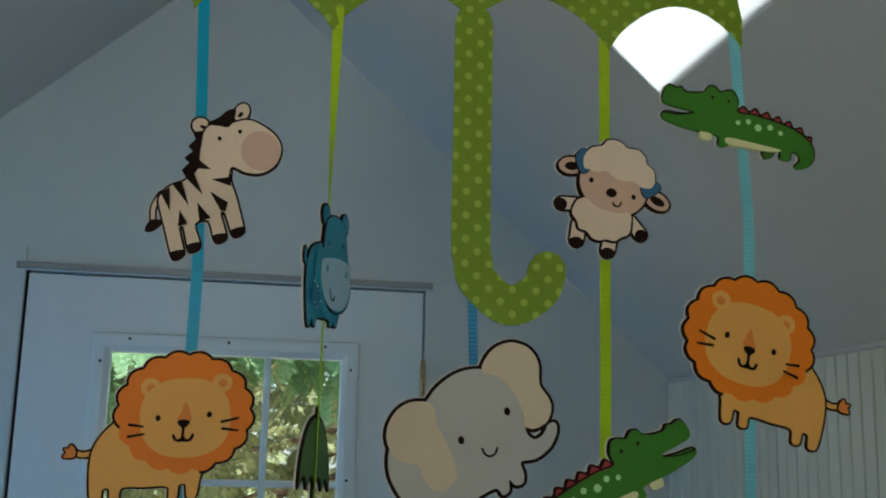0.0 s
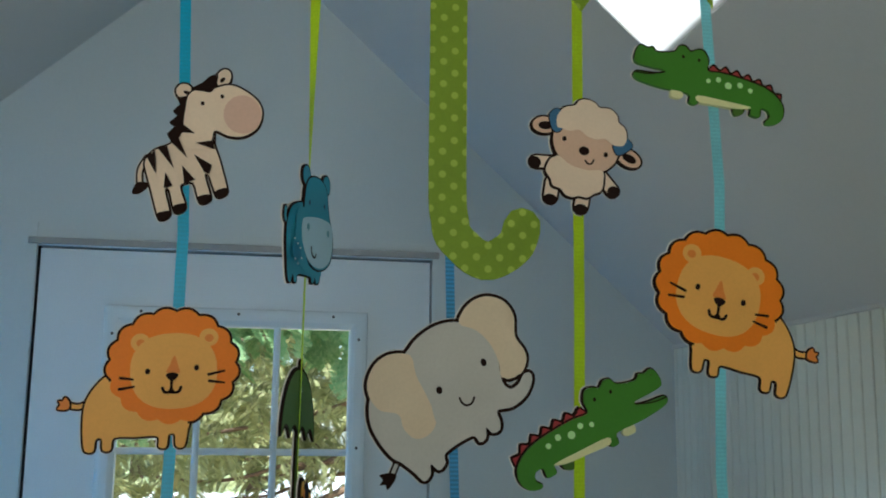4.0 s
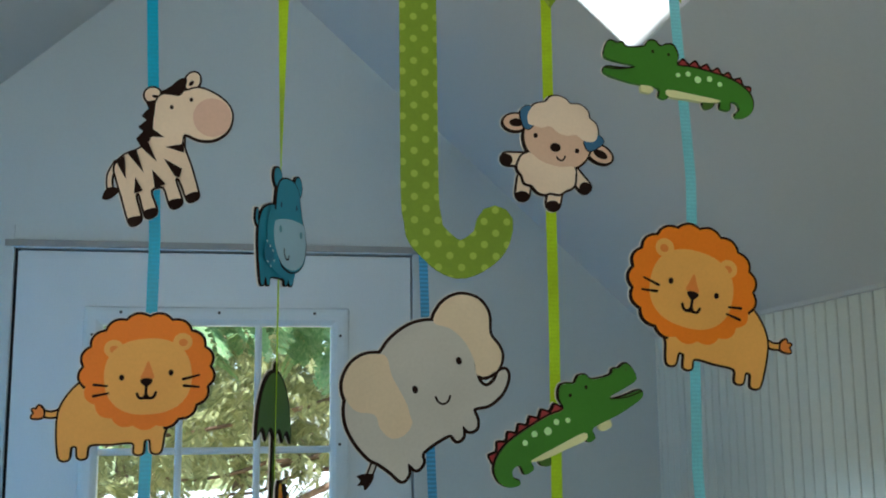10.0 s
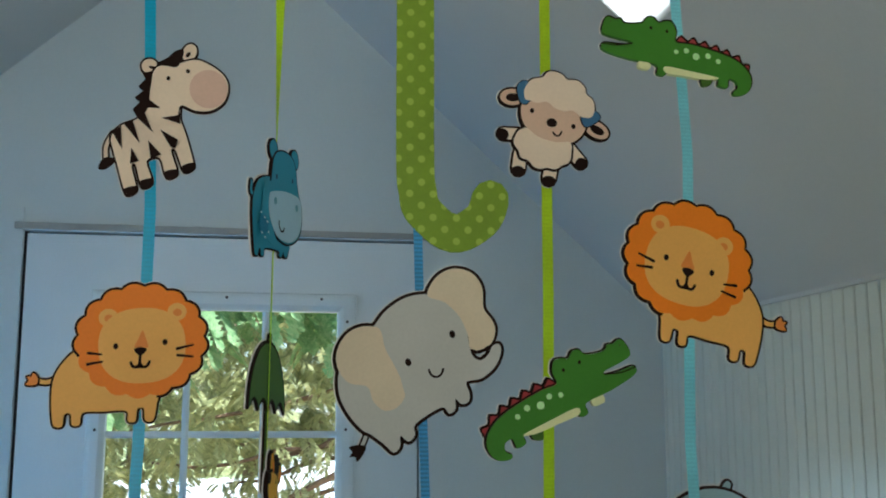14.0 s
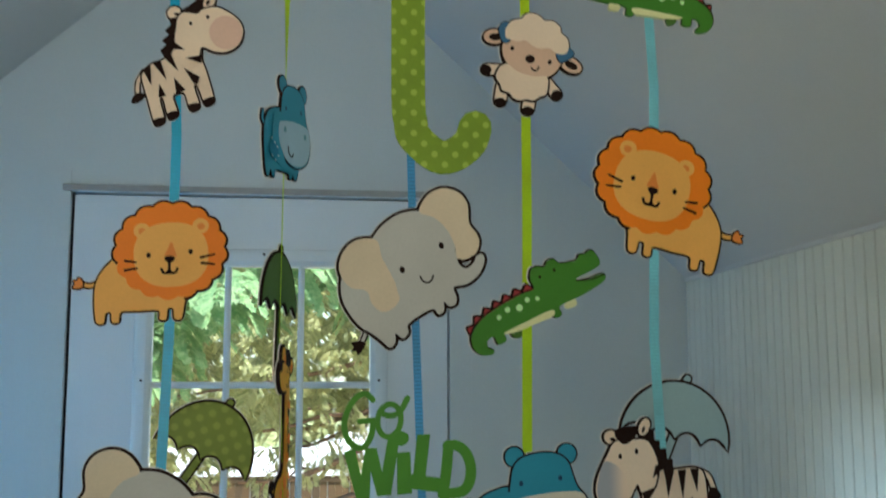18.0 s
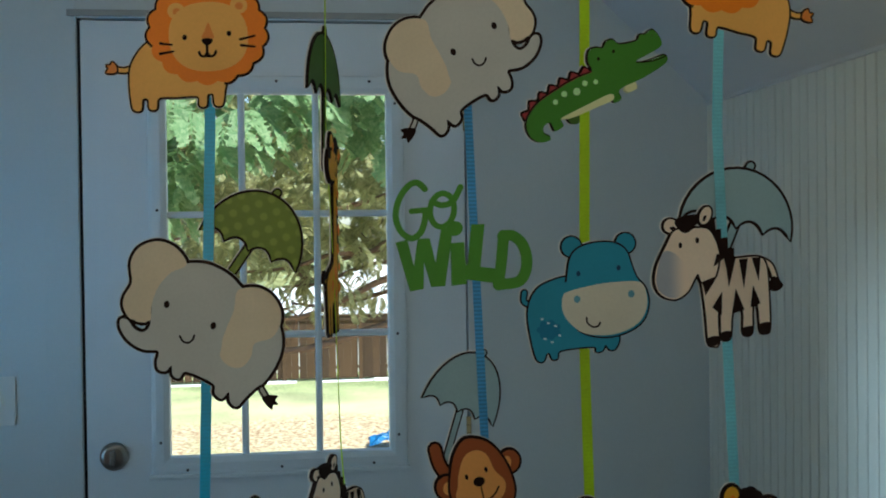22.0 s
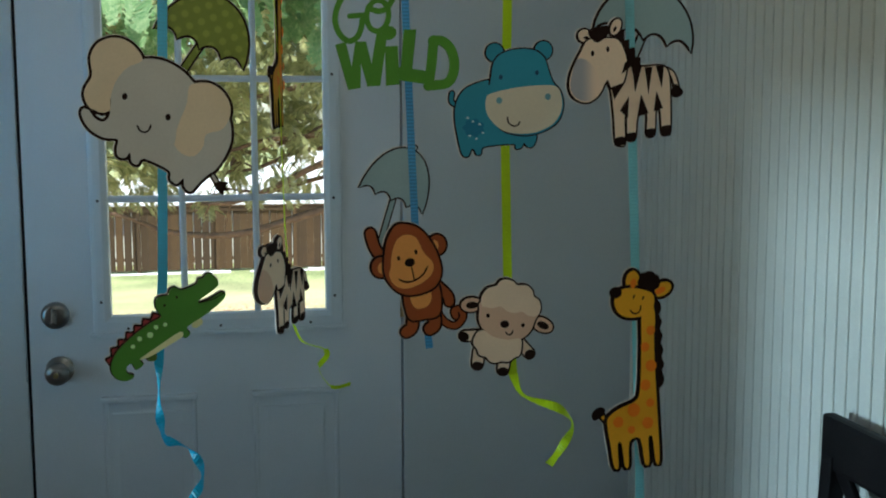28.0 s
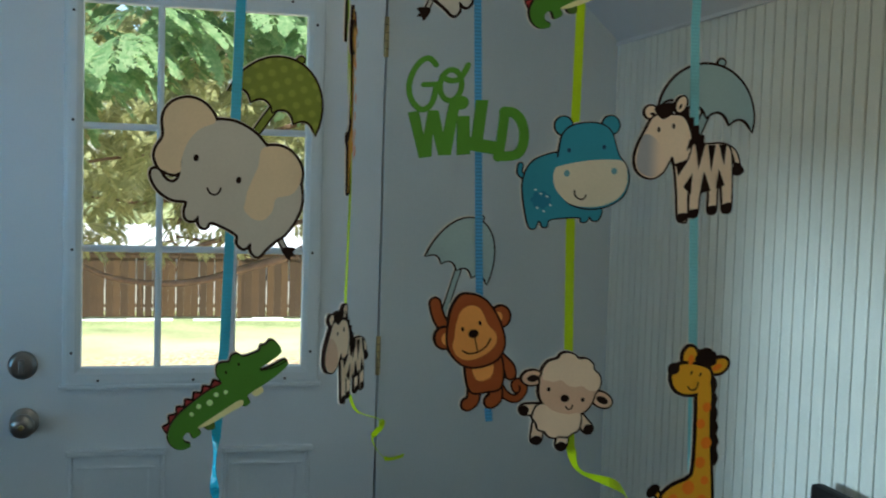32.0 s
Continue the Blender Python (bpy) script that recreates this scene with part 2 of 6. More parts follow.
PLASTER = material("white_wall_paint", (0.60, 0.65, 0.66), 0.7, vary=0.04, scale=2.5, bump=0.12, bump_scale=120)
CEIL = material("white_ceiling_paint", (0.65, 0.66, 0.665), 0.75, vary=0.03, scale=1.5, bump=0.1, bump_scale=150)
TRIM = material("white_trim_paint", (0.70, 0.77, 0.81), 0.4, vary=0.04, scale=4, bump=0.04, bump_scale=200)
DOOR = material("white_door_paint", (0.68, 0.74, 0.78), 0.38, vary=0.05, scale=3, bump=0.05, bump_scale=220)
BEAD = material("white_beadboard_paint", (0.74, 0.755, 0.69), 0.42, vary=0.05, scale=5, bump=0.05, bump_scale=150, island=0.3)
FLOOR = material("brown_floor_boards", (0.09, 0.05, 0.03), 0.45, vary=0.25, scale=3, bump=0.1, island=0.6)
NICKEL = material("satin_nickel", (0.34, 0.32, 0.30), 0.28, 1.0, vary=0.06, scale=40)
BRASS = material("aged_brass", (0.55, 0.43, 0.22), 0.35, 1.0, vary=0.12, scale=40)
STRIP = material("dull_grey_strip", (0.36, 0.36, 0.35), 0.6, vary=0.12, scale=14, bump=0.05)
SEAL = material("dark_weatherstrip", (0.02, 0.02, 0.022), 0.8, vary=0.2)
SCREW = material("dark_screw_cap", (0.03, 0.03, 0.035), 0.5, vary=0.2)
PLASTIC = material("white_switch_plastic", (0.72, 0.72, 0.68), 0.35, vary=0.03)
CHAIR = material("black_stained_wood", (0.005, 0.004, 0.0045), 0.5, spec=0.15, vary=0.3, scale=12, bump=0.06, bump_scale=90)
GLASS = glass("window_glass")
# unseen walls, coloured dark only to cut the light bounced into the room
DARK_BACK_WALL = material("bounce_limiting_brown", (0.16, 0.10, 0.06), 0.6, vary=0.3, scale=2, bump=0.1)
DIM_SIDE_WALL = material("bounce_limiting_tan", (0.34, 0.29, 0.22), 0.7, vary=0.06, scale=2)
FROSTED = bpy.data.materials.new("frosted_acrylic")       # white dome that spreads the daylight
FROSTED.use_nodes = True
ft = FROSTED.node_tree
fd = ft.nodes.new("ShaderNodeBsdfTranslucent")
fd.inputs["Color"].default_value = (0.62, 0.61, 0.57, 1)
ft.links.new(fd.outputs[0], ft.nodes["Material Output"].inputs["Surface"])
STRING = material("white_string", (0.7, 0.7, 0.68), 0.8, vary=0.1)

SOIL = material("lawn_ground", (0.062, 0.125, 0.028), 0.95, vary=0.35, scale=0.5, bump=0.6, bump_scale=14, tint=(0.39, 0.41, 0.19))
t = SOIL.node_tree                               # dry leaf litter on the near part of the lawn
b = t.nodes["Principled BSDF"]
old = b.inputs["Base Color"].links[0].from_socket
co = t.nodes.new("ShaderNodeTexCoord")
sep = t.nodes.new("ShaderNodeSeparateXYZ")
nz = t.nodes.new("ShaderNodeTexNoise")
nz.inputs["Scale"].default_value, nz.inputs["Detail"].default_value = 0.35, 5
lit = t.nodes.new("ShaderNodeTexNoise")
lit.inputs["Scale"].default_value, lit.inputs["Detail"].default_value = 11.0, 5
edge = t.nodes.new("ShaderNodeMapRange")
edge.inputs["From Min"].default_value, edge.inputs["From Max"].default_value = 22.5, 19.0
add = t.nodes.new("ShaderNodeMath")
add.operation = "MULTIPLY"
rampl = t.nodes.new("ShaderNodeValToRGB")
rampl.color_ramp.elements[0].position, rampl.color_ramp.elements[1].position = 0.42, 0.60
rampl.color_ramp.elements[0].color, rampl.color_ramp.elements[1].color = (0.54, 0.48, 0.29, 1), (0.27, 0.15, 0.07, 1)
mixl = t.nodes.new("ShaderNodeMix")
mixl.data_type = "RGBA"
t.links.new(co.outputs["Object"], sep.inputs[0])
t.links.new(co.outputs["Object"], nz.inputs["Vector"])
t.links.new(co.outputs["Object"], lit.inputs["Vector"])
t.links.new(sep.outputs["Y"], edge.inputs["Value"])
t.links.new(edge.outputs[0], add.inputs[0])
t.links.new(nz.outputs["Fac"], add.inputs[1])
add.inputs[1].default_value = 1.0
t.links.new(lit.outputs["Fac"], rampl.inputs["Fac"])
sharp = t.nodes.new("ShaderNodeMapRange")
sharp.inputs["From Min"].default_value, sharp.inputs["From Max"].default_value = 0.22, 0.42
t.links.new(add.outputs[0], sharp.inputs["Value"])
t.links.new(sharp.outputs[0], mixl.inputs[0])
blown_stretch = t.nodes.new("ShaderNodeMapRange")           # overexposed brightness painted as a pale stretch before the green strip
blown_stretch.inputs["From Min"].default_value, blown_stretch.inputs["From Max"].default_value = 24.4, 21.8
t.links.new(sep.outputs["Y"], blown_stretch.inputs["Value"])
patchy = t.nodes.new("ShaderNodeMath")
patchy.operation = "MULTIPLY"
t.links.new(blown_stretch.outputs[0], patchy.inputs[0])
patch_ramp = t.nodes.new("ShaderNodeMapRange")
patch_ramp.inputs["From Min"].default_value, patch_ramp.inputs["From Max"].default_value = 0.25, 0.55
t.links.new(nz.outputs["Fac"], patch_ramp.inputs["Value"])
t.links.new(patch_ramp.outputs[0], patchy.inputs[1])
mixd = t.nodes.new("ShaderNodeMix")
mixd.data_type = "RGBA"
mixd.inputs[7].default_value = (0.51, 0.47, 0.25, 1)
t.links.new(patchy.outputs[0], mixd.inputs[0])
t.links.new(old, mixd.inputs[6])
t.links.new(mixd.outputs[2], mixl.inputs[6])
t.links.new(rampl.outputs["Color"], mixl.inputs[7])
t.links.new(mixl.outputs[2], b.inputs["Base Color"])
FENCE = material("weathered_cedar", (0.056, 0.028, 0.008), 0.75, vary=0.25, scale=3, bump=0.3, bump_scale=30, island=0.7)
BARK = material("brown_bark", (0.16, 0.10, 0.065), 0.9, vary=0.4, scale=9, bump=0.9, bump_scale=35)


def foliage(name, dark, light):
    """Thin leaves that let some light through, each spray of its own shade."""
    m = bpy.data.materials.new(name)
    m.use_nodes = True
    t = m.node_tree
    b = t.nodes["Principled BSDF"]
    b.inputs["Roughness"].default_value = 0.8
    b.inputs["Specular IOR Level"].default_value = 0.15
    geo = t.nodes.new("ShaderNodeNewGeometry")
    ramp = t.nodes.new("ShaderNodeValToRGB")
    ramp.color_ramp.elements[0].color, ramp.color_ramp.elements[1].color = (*dark, 1), (*light, 1)
    t.links.new(geo.outputs["Random Per Island"], ramp.inputs["Fac"])
    t.links.new(ramp.outputs["Color"], b.inputs["Base Color"])
    tr = t.nodes.new("ShaderNodeBsdfTranslucent")
    t.links.new(ramp.outputs["Color"], tr.inputs["Color"])
    mix = t.nodes.new("ShaderNodeMixShader")
    mix.inputs[0].default_value = 0.52
    t.links.new(b.outputs[0], mix.inputs[1])
    t.links.new(tr.outputs[0], mix.inputs[2])
    t.links.new(mix.outputs[0], t.nodes["Material Output"].inputs["Surface"])
    return m


# one foliage in two colours: fans as lit, mass behind lightened for glare
LEAF = foliage("cedar_foliage", (0.27, 0.29, 0.135), (0.52, 0.52, 0.28))
LEAF_LIT = foliage("lit_cedar_foliage", (0.19, 0.34, 0.15), (0.38, 0.50, 0.27))
CONCRETE = material("grey_concrete", (0.32, 0.31, 0.29), 0.85, vary=0.2, scale=2, bump=0.3, bump_scale=30)
TARP = material("blue_tarpaulin", (0.03, 0.22, 0.50), 0.4, vary=0.2, scale=8, bump=0.3, bump_scale=25)
ROOF = material("white_metal_roof", (0.8, 0.8, 0.8), 0.5, vary=0.04)
SIDING = material("pale_house_siding", (0.62, 0.62, 0.60), 0.7, vary=0.06)


# ---------------------------------------------------------------- mesh helpers
def link(name, bm, mat, parent=None, label=""):
    me = bpy.data.meshes.new(name)
    bm.normal_update()
    bm.to_mesh(me)
    bm.free()
    for mm in (mat if isinstance(mat, (list, tuple)) else [mat]):
        me.materials.append(mm)
    ob = new(name, me)
    if parent is not None:
        ob.parent = parent
    if label:
        ob["label"] = label
    return ob


part = link


def thing(name, label, category, place=(0, 0, 0), group="", kind=""):
    ob = new(name)
    ob.location = place
    ob.empty_display_size = 0.05
    return tagged(ob, label, category, group, kind)


def add_box(bm, lo, hi, bevel=0.0, mi=0):
    """A box between two corners, its edges rounded."""
    size = [b - a for a, b in zip(lo, hi)]
    mid = [(a + b) / 2 for a, b in zip(lo, hi)]
    g = bmesh.ops.create_cube(bm, size=1.0)
    vs = g["verts"]
    bmesh.ops.scale(bm, vec=size, verts=vs)
    bmesh.ops.translate(bm, vec=mid, verts=vs)
    if bevel:
        es = list({e for v in vs for e in v.link_edges})
        bmesh.ops.bevel(bm, geom=es, offset=bevel, segments=2, affect="EDGES", profile=0.6)
    return vs


def box(lo, hi, bevel=0.0):
    bm = bmesh.new()
    add_box(bm, lo, hi, bevel)
    return bm


def lathe(profile, axis="z", n=24):
    """A turned body: rows of radius and height round an axis."""
    bm = bmesh.new()
    rings = []
    for r, h in profile:
        ring = []
        for k in range(n):
            a = 2 * math.pi * k / n
            c, s = r * math.cos(a), r * math.sin(a)
            ring.append(bm.verts.new({"z": (c, s, h), "y": (c, h, s), "x": (h, c, s)}[axis]))
        rings.append(ring)
    for a, b in zip(rings, rings[1:]):
        for k in range(n):
            bm.faces.new((a[k], a[(k + 1) % n], b[(k + 1) % n], b[k]))
    bm.faces.new(rings[0])
    bm.faces.new(rings[-1])
    bmesh.ops.recalc_face_normals(bm, faces=bm.faces)
    for f in bm.faces:
        f.smooth = len(f.verts) == 4
    return bm


def tube(bm, pts, radii, n=8):
    """A tapered limb along points."""
    rings = []
    pts = [Vector(p) for p in pts]
    for i, p in enumerate(pts):
        d = (pts[min(i + 1, len(pts) - 1)] - pts[max(i - 1, 0)]).normalized()
        a = d.orthogonal().normalized()
        b = d.cross(a)
        rings.append([bm.verts.new(p + (a * math.cos(2 * math.pi * k / n) + b * math.sin(2 * math.pi * k / n)) * radii[i])
                      for k in range(n)])
    for a, b in zip(rings, rings[1:]):
        # match the ring's start so that the skin does not twist
        off = min(range(n), key=lambda s: sum((a[k].co - b[(k + s) % n].co).length for k in range(0, n, 2)))
        for k in range(n):
            f = bm.faces.new((a[k], a[(k + 1) % n], b[(k + 1 + off) % n], b[(k + off) % n]))
            f.smooth = True
    bm.faces.new(rings[0])
    bm.faces.new(rings[-1])
    return bm


# ---------------------------------------------------------------- flat card shapes
def spline(pts, steps=5, closed=True):
    """A smooth line through points."""
    n, out = len(pts), []
    for i in range(n if closed else n - 1):
        q = [pts[(i + k) % n] if closed else pts[min(max(i + k, 0), n - 1)] for k in (-1, 0, 1, 2)]
        for s in range(steps):
            t = s / steps
            out.append(tuple(0.5 * (2 * b + (c - a) * t + (2 * a - 5 * b + 4 * c - d) * t * t + (3 * b - a - 3 * c + d) * t ** 3)
                             for a, b, c, d in zip(*q)))
    if not closed:
        out.append(tuple(pts[-1]))
    return out


def oval(u, v, ru, rv=None, turn=0.0, n=28, power=2.0, lobes=0, bulge=0.0):
    """An ellipse, or with a higher power a rounded box, or with lobes a scalloped rim."""
    rv, a, out = rv or ru, radians(turn), []
    for k in range(n):
        s = 2 * math.pi * k / n
        c, d = math.cos(s), math.sin(s)
        r = 1 + (bulge * abs(math.sin(lobes * s / 2)) if lobes else 0)
        x = math.copysign(abs(c) ** (2 / power), c) * ru * r
        y = math.copysign(abs(d) ** (2 / power), d) * rv * r
        out.append((u + x * math.cos(a) - y * math.sin(a), v + x * math.sin(a) + y * math.cos(a)))
    return out


def stroke(pts, width, steps=5, taper=1.0):
    """The outline of a round-ended pen stroke along points."""
    line = spline(pts, steps, False) if len(pts) > 2 else [tuple(p) for p in pts]
    left, right, n = [], [], len(line)
    for i, p in enumerate(line):
        a, b = line[max(i - 1, 0)], line[min(i + 1, n - 1)]
        d = math.hypot(b[0] - a[0], b[1] - a[1]) or 1.0
        nx, ny = -(b[1] - a[1]) / d, (b[0] - a[0]) / d
        w = width / 2 * (1 + (taper - 1) * i / (n - 1))
        left.append((p[0] + nx * w, p[1] + ny * w))
        right.append((p[0] - nx * w, p[1] - ny * w))

    def cap(p, frm, w):
        a0 = math.atan2(frm[1] - p[1], frm[0] - p[0])
        return [(p[0] + w * math.cos(a0 - k * math.pi / 5), p[1] + w * math.sin(a0 - k * math.pi / 5)) for k in range(1, 5)]

    return left + cap(line[-1], left[-1], width / 2 * taper) + right[::-1] + cap(line[0], right[0], width / 2)


class Cutout:
    """A flat paper figure of stacked card layers, drawn in units of its own (u right, v down)."""

    def __init__(self, name, label, at, scale, rot=0.0, flip=False, turn=0.0, pivot=(0, 0), y=-1.935, squash=1.0, category="paper cutout", group="paper figures of the mobile"):
        self.s, self.f, self.p, self.k, self.q = scale, (-1 if flip else 1), pivot, 0, squash
        self.name, self.base, self.under = name, bmesh.new(), bmesh.new()
        self.root = None
        self.m = Matrix.Translation((at[0], y, at[1])) @ pose(0, 0, 0, 0, 0, turn) @ pose(0, 0, 0, 0, -rot, 0)
        self.tags, self.shift = (label, category, group), 0.0
        self.todo = []

    def xy(self, p):
        return ((p[0] - self.p[0]) * self.s * self.f, -(p[1] - self.p[1]) * self.s * self.q)

    def prism(self, bm, pts, front, back):
        q = [self.xy(p) for p in pts]
        a = [bm.verts.new((x, front, z)) for x, z in q]
        b = [bm.verts.new((x, back, z)) for x, z in q]
        bm.faces.new(a), bm.faces.new(b[::-1])
        n = len(q)
        for i in range(n):
            bm.faces.new((a[i], b[i], b[(i + 1) % n], a[(i + 1) % n]))

    def rim(self, bm, pts, width, front, back):
        """A band of ink along a closed outline."""
        q = [Vector(self.xy(p)) for p in pts]
        n, w, rows = len(q), width * self.s / 2, []
        for i in range(n):
            d = (q[(i + 1) % n] - q[i - 1])
            d = d.normalized() if d.length > 1e-9 else Vector((1, 0))
            nrm = Vector((-d.y, d.x))
            rows.append([bm.verts.new((c.x, y, c.y)) for c, y in ((q[i] + nrm * w, front), (q[i] - nrm * w, front), (q[i] - nrm * w, back), (q[i] + nrm * w, back))])
        for i in range(n):
            a, b = rows[i], rows[(i + 1) % n]
            for k in range(4):
                bm.faces.new((a[k], b[k], b[(k + 1) % 4], a[(k + 1) % 4]))

    def depth(self):
        self.k += 1
        return -0.0006 - 0.00013 * self.k

    def ground(self, pts, ink=0.16):
        """One outlined piece of the base card; its print may sit a little up and to one side."""
        d = self.depth()
        if self.shift:
            pts = [(u - self.shift, v - self.shift) for u, v in pts]
        if ink:
            self.rim(self.base, pts, ink * 1.6, d, 0.0006 + 0.00002 * self.k)
            self.rim(self.under, [(u - 0.0003 / self.s * self.f, v - 0.00015 / self.s) for u, v in pts], ink * 1.6 + 0.0008 / self.s, 0.0004, 0.0012)
        return self

    def layer(self, name, pts, mat, parent=None, label="", ink=0.0, through=True):
        if ink:
            self.ground(pts, ink)
        d = self.depth()
        bm = bmesh.new()
        self.prism(bm, pts, d, 0.0006 + 0.00001 * self.k if through else d + 0.00011)
        bmesh.ops.recalc_face_normals(bm, faces=bm.faces)
        ob = link(name, bm, mat, None, label)
        self.todo.append((ob, parent))
        return ob

    def mark(self, name, pts, mat=None, parent=None, label=""):
        return self.layer(name, pts, mat or INK, parent, label, 0.0, False)

    def done(self):
        bmesh.ops.recalc_face_normals(self.base, faces=self.base.faces)
        root = link(self.name, self.base, INK)
        root.matrix_world = self.m
        tagged(root, self.tags[0], self.tags[1], self.tags[2])
        for ob, parent in self.todo:
            ob.parent = parent or root
        if len(self.under.verts):
            bmesh.ops.recalc_face_normals(self.under, faces=self.under.faces)
            link("backing", self.under, BACKING, root, "white backing card along the outline")
        else:
            self.under.free()
        return root


# ---------------------------------------------------------------- setting
def wall_with_hole(name, label, x0, x1, z_of, hole, y0, y1, mat):
    """A wall across x with a stepped top that follows z_of and one opening."""
    hx0, hx1, hz0, hz1 = hole
    cuts = sorted({x0, x1, hx0, hx1, *([X_RIDGE] if x0 < X_RIDGE < x1 else [])})
    bm = bmesh.new()
    for a, b in zip(cuts, cuts[1:]):
        spans = [(0.0, None)] if not (a >= hx0 and b <= hx1) else [(hz1, None)] + ([(0.0, hz0)] if hz0 > 0 else [])
        for lo, hi in spans:
            top = (z_of(a), z_of(b)) if hi is None else (hi, hi)
            v = [bm.verts.new(p) for p in ((a, y0, lo), (b, y0, lo), (b, y0, top[1]), (a, y0, top[0]),
                                           (a, y1, lo), (b, y1, lo), (b, y1, top[1]), (a, y1, top[0]))]
            for f in ((0, 1, 2, 3), (7, 6, 5, 4), (0, 4, 5, 1), (1, 5, 6, 2), (2, 6, 7, 3), (3, 7, 4, 0)):
                bm.faces.new([v[i] for i in f])
    bmesh.ops.remove_doubles(bm, verts=bm.verts, dist=1e-5)
    bmesh.ops.recalc_face_normals(bm, faces=bm.faces)
    return tagged(link(name, bm, mat), label, "wall", kind="structure")


wall_with_hole("wall_north", "white painted gable wall round the back door", X_LEFT, X_RIGHT + WALL, lambda x: z_ceiling(x) + 0.013,
               (-0.035, 0.952, 0.0, 2.075), 0.0, WALL, PLASTER)
wall_with_hole("wall_south", "unseen gable wall, brown to limit bounced light, with a window", X_LEFT, X_RIGHT + WALL, lambda x: z_ceiling(x) + 0.013,
               (-0.6, 0.4, 1.25, 1.95), Y_BACK - WALL, Y_BACK, DARK_BACK_WALL)


def side_wall(name, label, x0, x1, top, mat, holes=()):
    bm = bmesh.new()
    y = Y_BACK - WALL
    for ya, yb, za, zb in holes:
        add_box(bm, (x0, y, 0), (x1, ya, top))
        add_box(bm, (x0, ya, 0), (x1, yb, za))
        add_box(bm, (x0, ya, zb), (x1, yb, top))
        y = yb
    add_box(bm, (x0, y, 0), (x1, 0, top))
    return tagged(link(name, bm, mat), label, "wall", kind="structure")


# unseen openings; the first one's edge is placed to bound the light
SIDE_WINDOWS = ((-3.0, -1.27, 0.75, 1.55), (-1.05, -0.45, 0.75, 1.55))
wall_east = side_wall("wall_east", "white side wall behind the beadboard", X_RIGHT + 0.012, X_RIGHT + WALL, Z_EAVE, PLASTER)
side_wall("wall_west", "unseen side wall, tan to limit bounced light, with two windows", X_LEFT - WALL, X_LEFT, Z_EAVE_LEFT + 0.02, DIM_SIDE_WALL, SIDE_WINDOWS)

# floor with boards
floor_bm = box((X_LEFT - WALL, Y_BACK - WALL, -0.12), (X_RIGHT + WALL, WALL, -0.012))
floor = tagged(link("floor", floor_bm, FLOOR), "dark gaps under the brown wooden floor boards", "floor", kind="structure")


# ceiling slopes; the right one has the skylight's opening
SKY_X, SKY_Y, SKY_L, SKY_W = 1.134, -0.985, 0.72, 0.66      # lower edge, far edge, length up the slope (in x), width along y


def slope_slab(name, label, x0, x1, hole=None, thick=0.016):
    bm = bmesh.new()
    xs = sorted({x0, x1, *(hole[:2] if hole else ())})
    ys = sorted({Y_BACK, 0.0, *(hole[2:] if hole else ())})
    for a, b in zip(xs, xs[1:]):
        for c, d in zip(ys, ys[1:]):
            if hole and hole[0] <= a and b <= hole[1] and hole[2] <= c and d <= hole[3]:
                continue
            v = [bm.verts.new(p) for p in ((a, c, z_ceiling(a)), (b, c, z_ceiling(b)), (b, d, z_ceiling(b)), (a, d, z_ceiling(a)),
                                           (a, c, z_ceiling(a) + thick), (b, c, z_ceiling(b) + thick), (b, d, z_ceiling(b) + thick), (a, d, z_ceiling(a) + thick))]
            for f in ((0, 1, 2, 3), (7, 6, 5, 4), (0, 4, 5, 1), (1, 5, 6, 2), (2, 6, 7, 3), (3, 7, 4, 0)):
                bm.faces.new([v[i] for i in f])
    bmesh.ops.recalc_face_normals(bm, faces=bm.faces)
    return tagged(link(name, bm, CEIL), label, "ceiling", kind="structure")


slope_slab("ceiling_east", "white sloping ceiling with a bright skylight", X_RIDGE, X_RIGHT + WALL, (SKY_X - SKY_L * 0.62, SKY_X, SKY_Y - SKY_W, SKY_Y))
slope_slab("ceiling_west", "white sloping ceiling", X_LEFT - WALL, X_RIDGE)

# skylight: frame and pane in the slope
sky_x0 = SKY_X - SKY_L * 0.62
skylight = thing("window_1", "bright skylight window in the sloping ceiling", "skylight", kind="structure")
n_up = Vector((SLOPE, 0, 1)).normalized()


def on_slope(x, y, h):
    p = Vector((x, y, z_ceiling(x))) + n_up * h
    return p


def slope_bar(x0, x1, y0, y1, h0, h1):
    bm = bmesh.new()
    v = [bm.verts.new(on_slope(x, y, h)) for h in (h0, h1) for x, y in ((x0, y0), (x1, y0), (x1, y1), (x0, y1))]
    for f in ((0, 1, 2, 3), (7, 6, 5, 4), (0, 4, 5, 1), (1, 5, 6, 2), (2, 6, 7, 3), (3, 7, 4, 0)):
        bm.faces.new([v[i] for i in f])
    bmesh.ops.recalc_face_normals(bm, faces=bm.faces)
    return bm


part("pane", slope_bar(sky_x0 - 0.012, SKY_X + 0.012, SKY_Y - SKY_W - 0.012, SKY_Y + 0.012, 0.002, 0.006), FROSTED, skylight)

# ---------------------------------------------------------------- beadboard of the right wall
bead_pitch = 0.0381


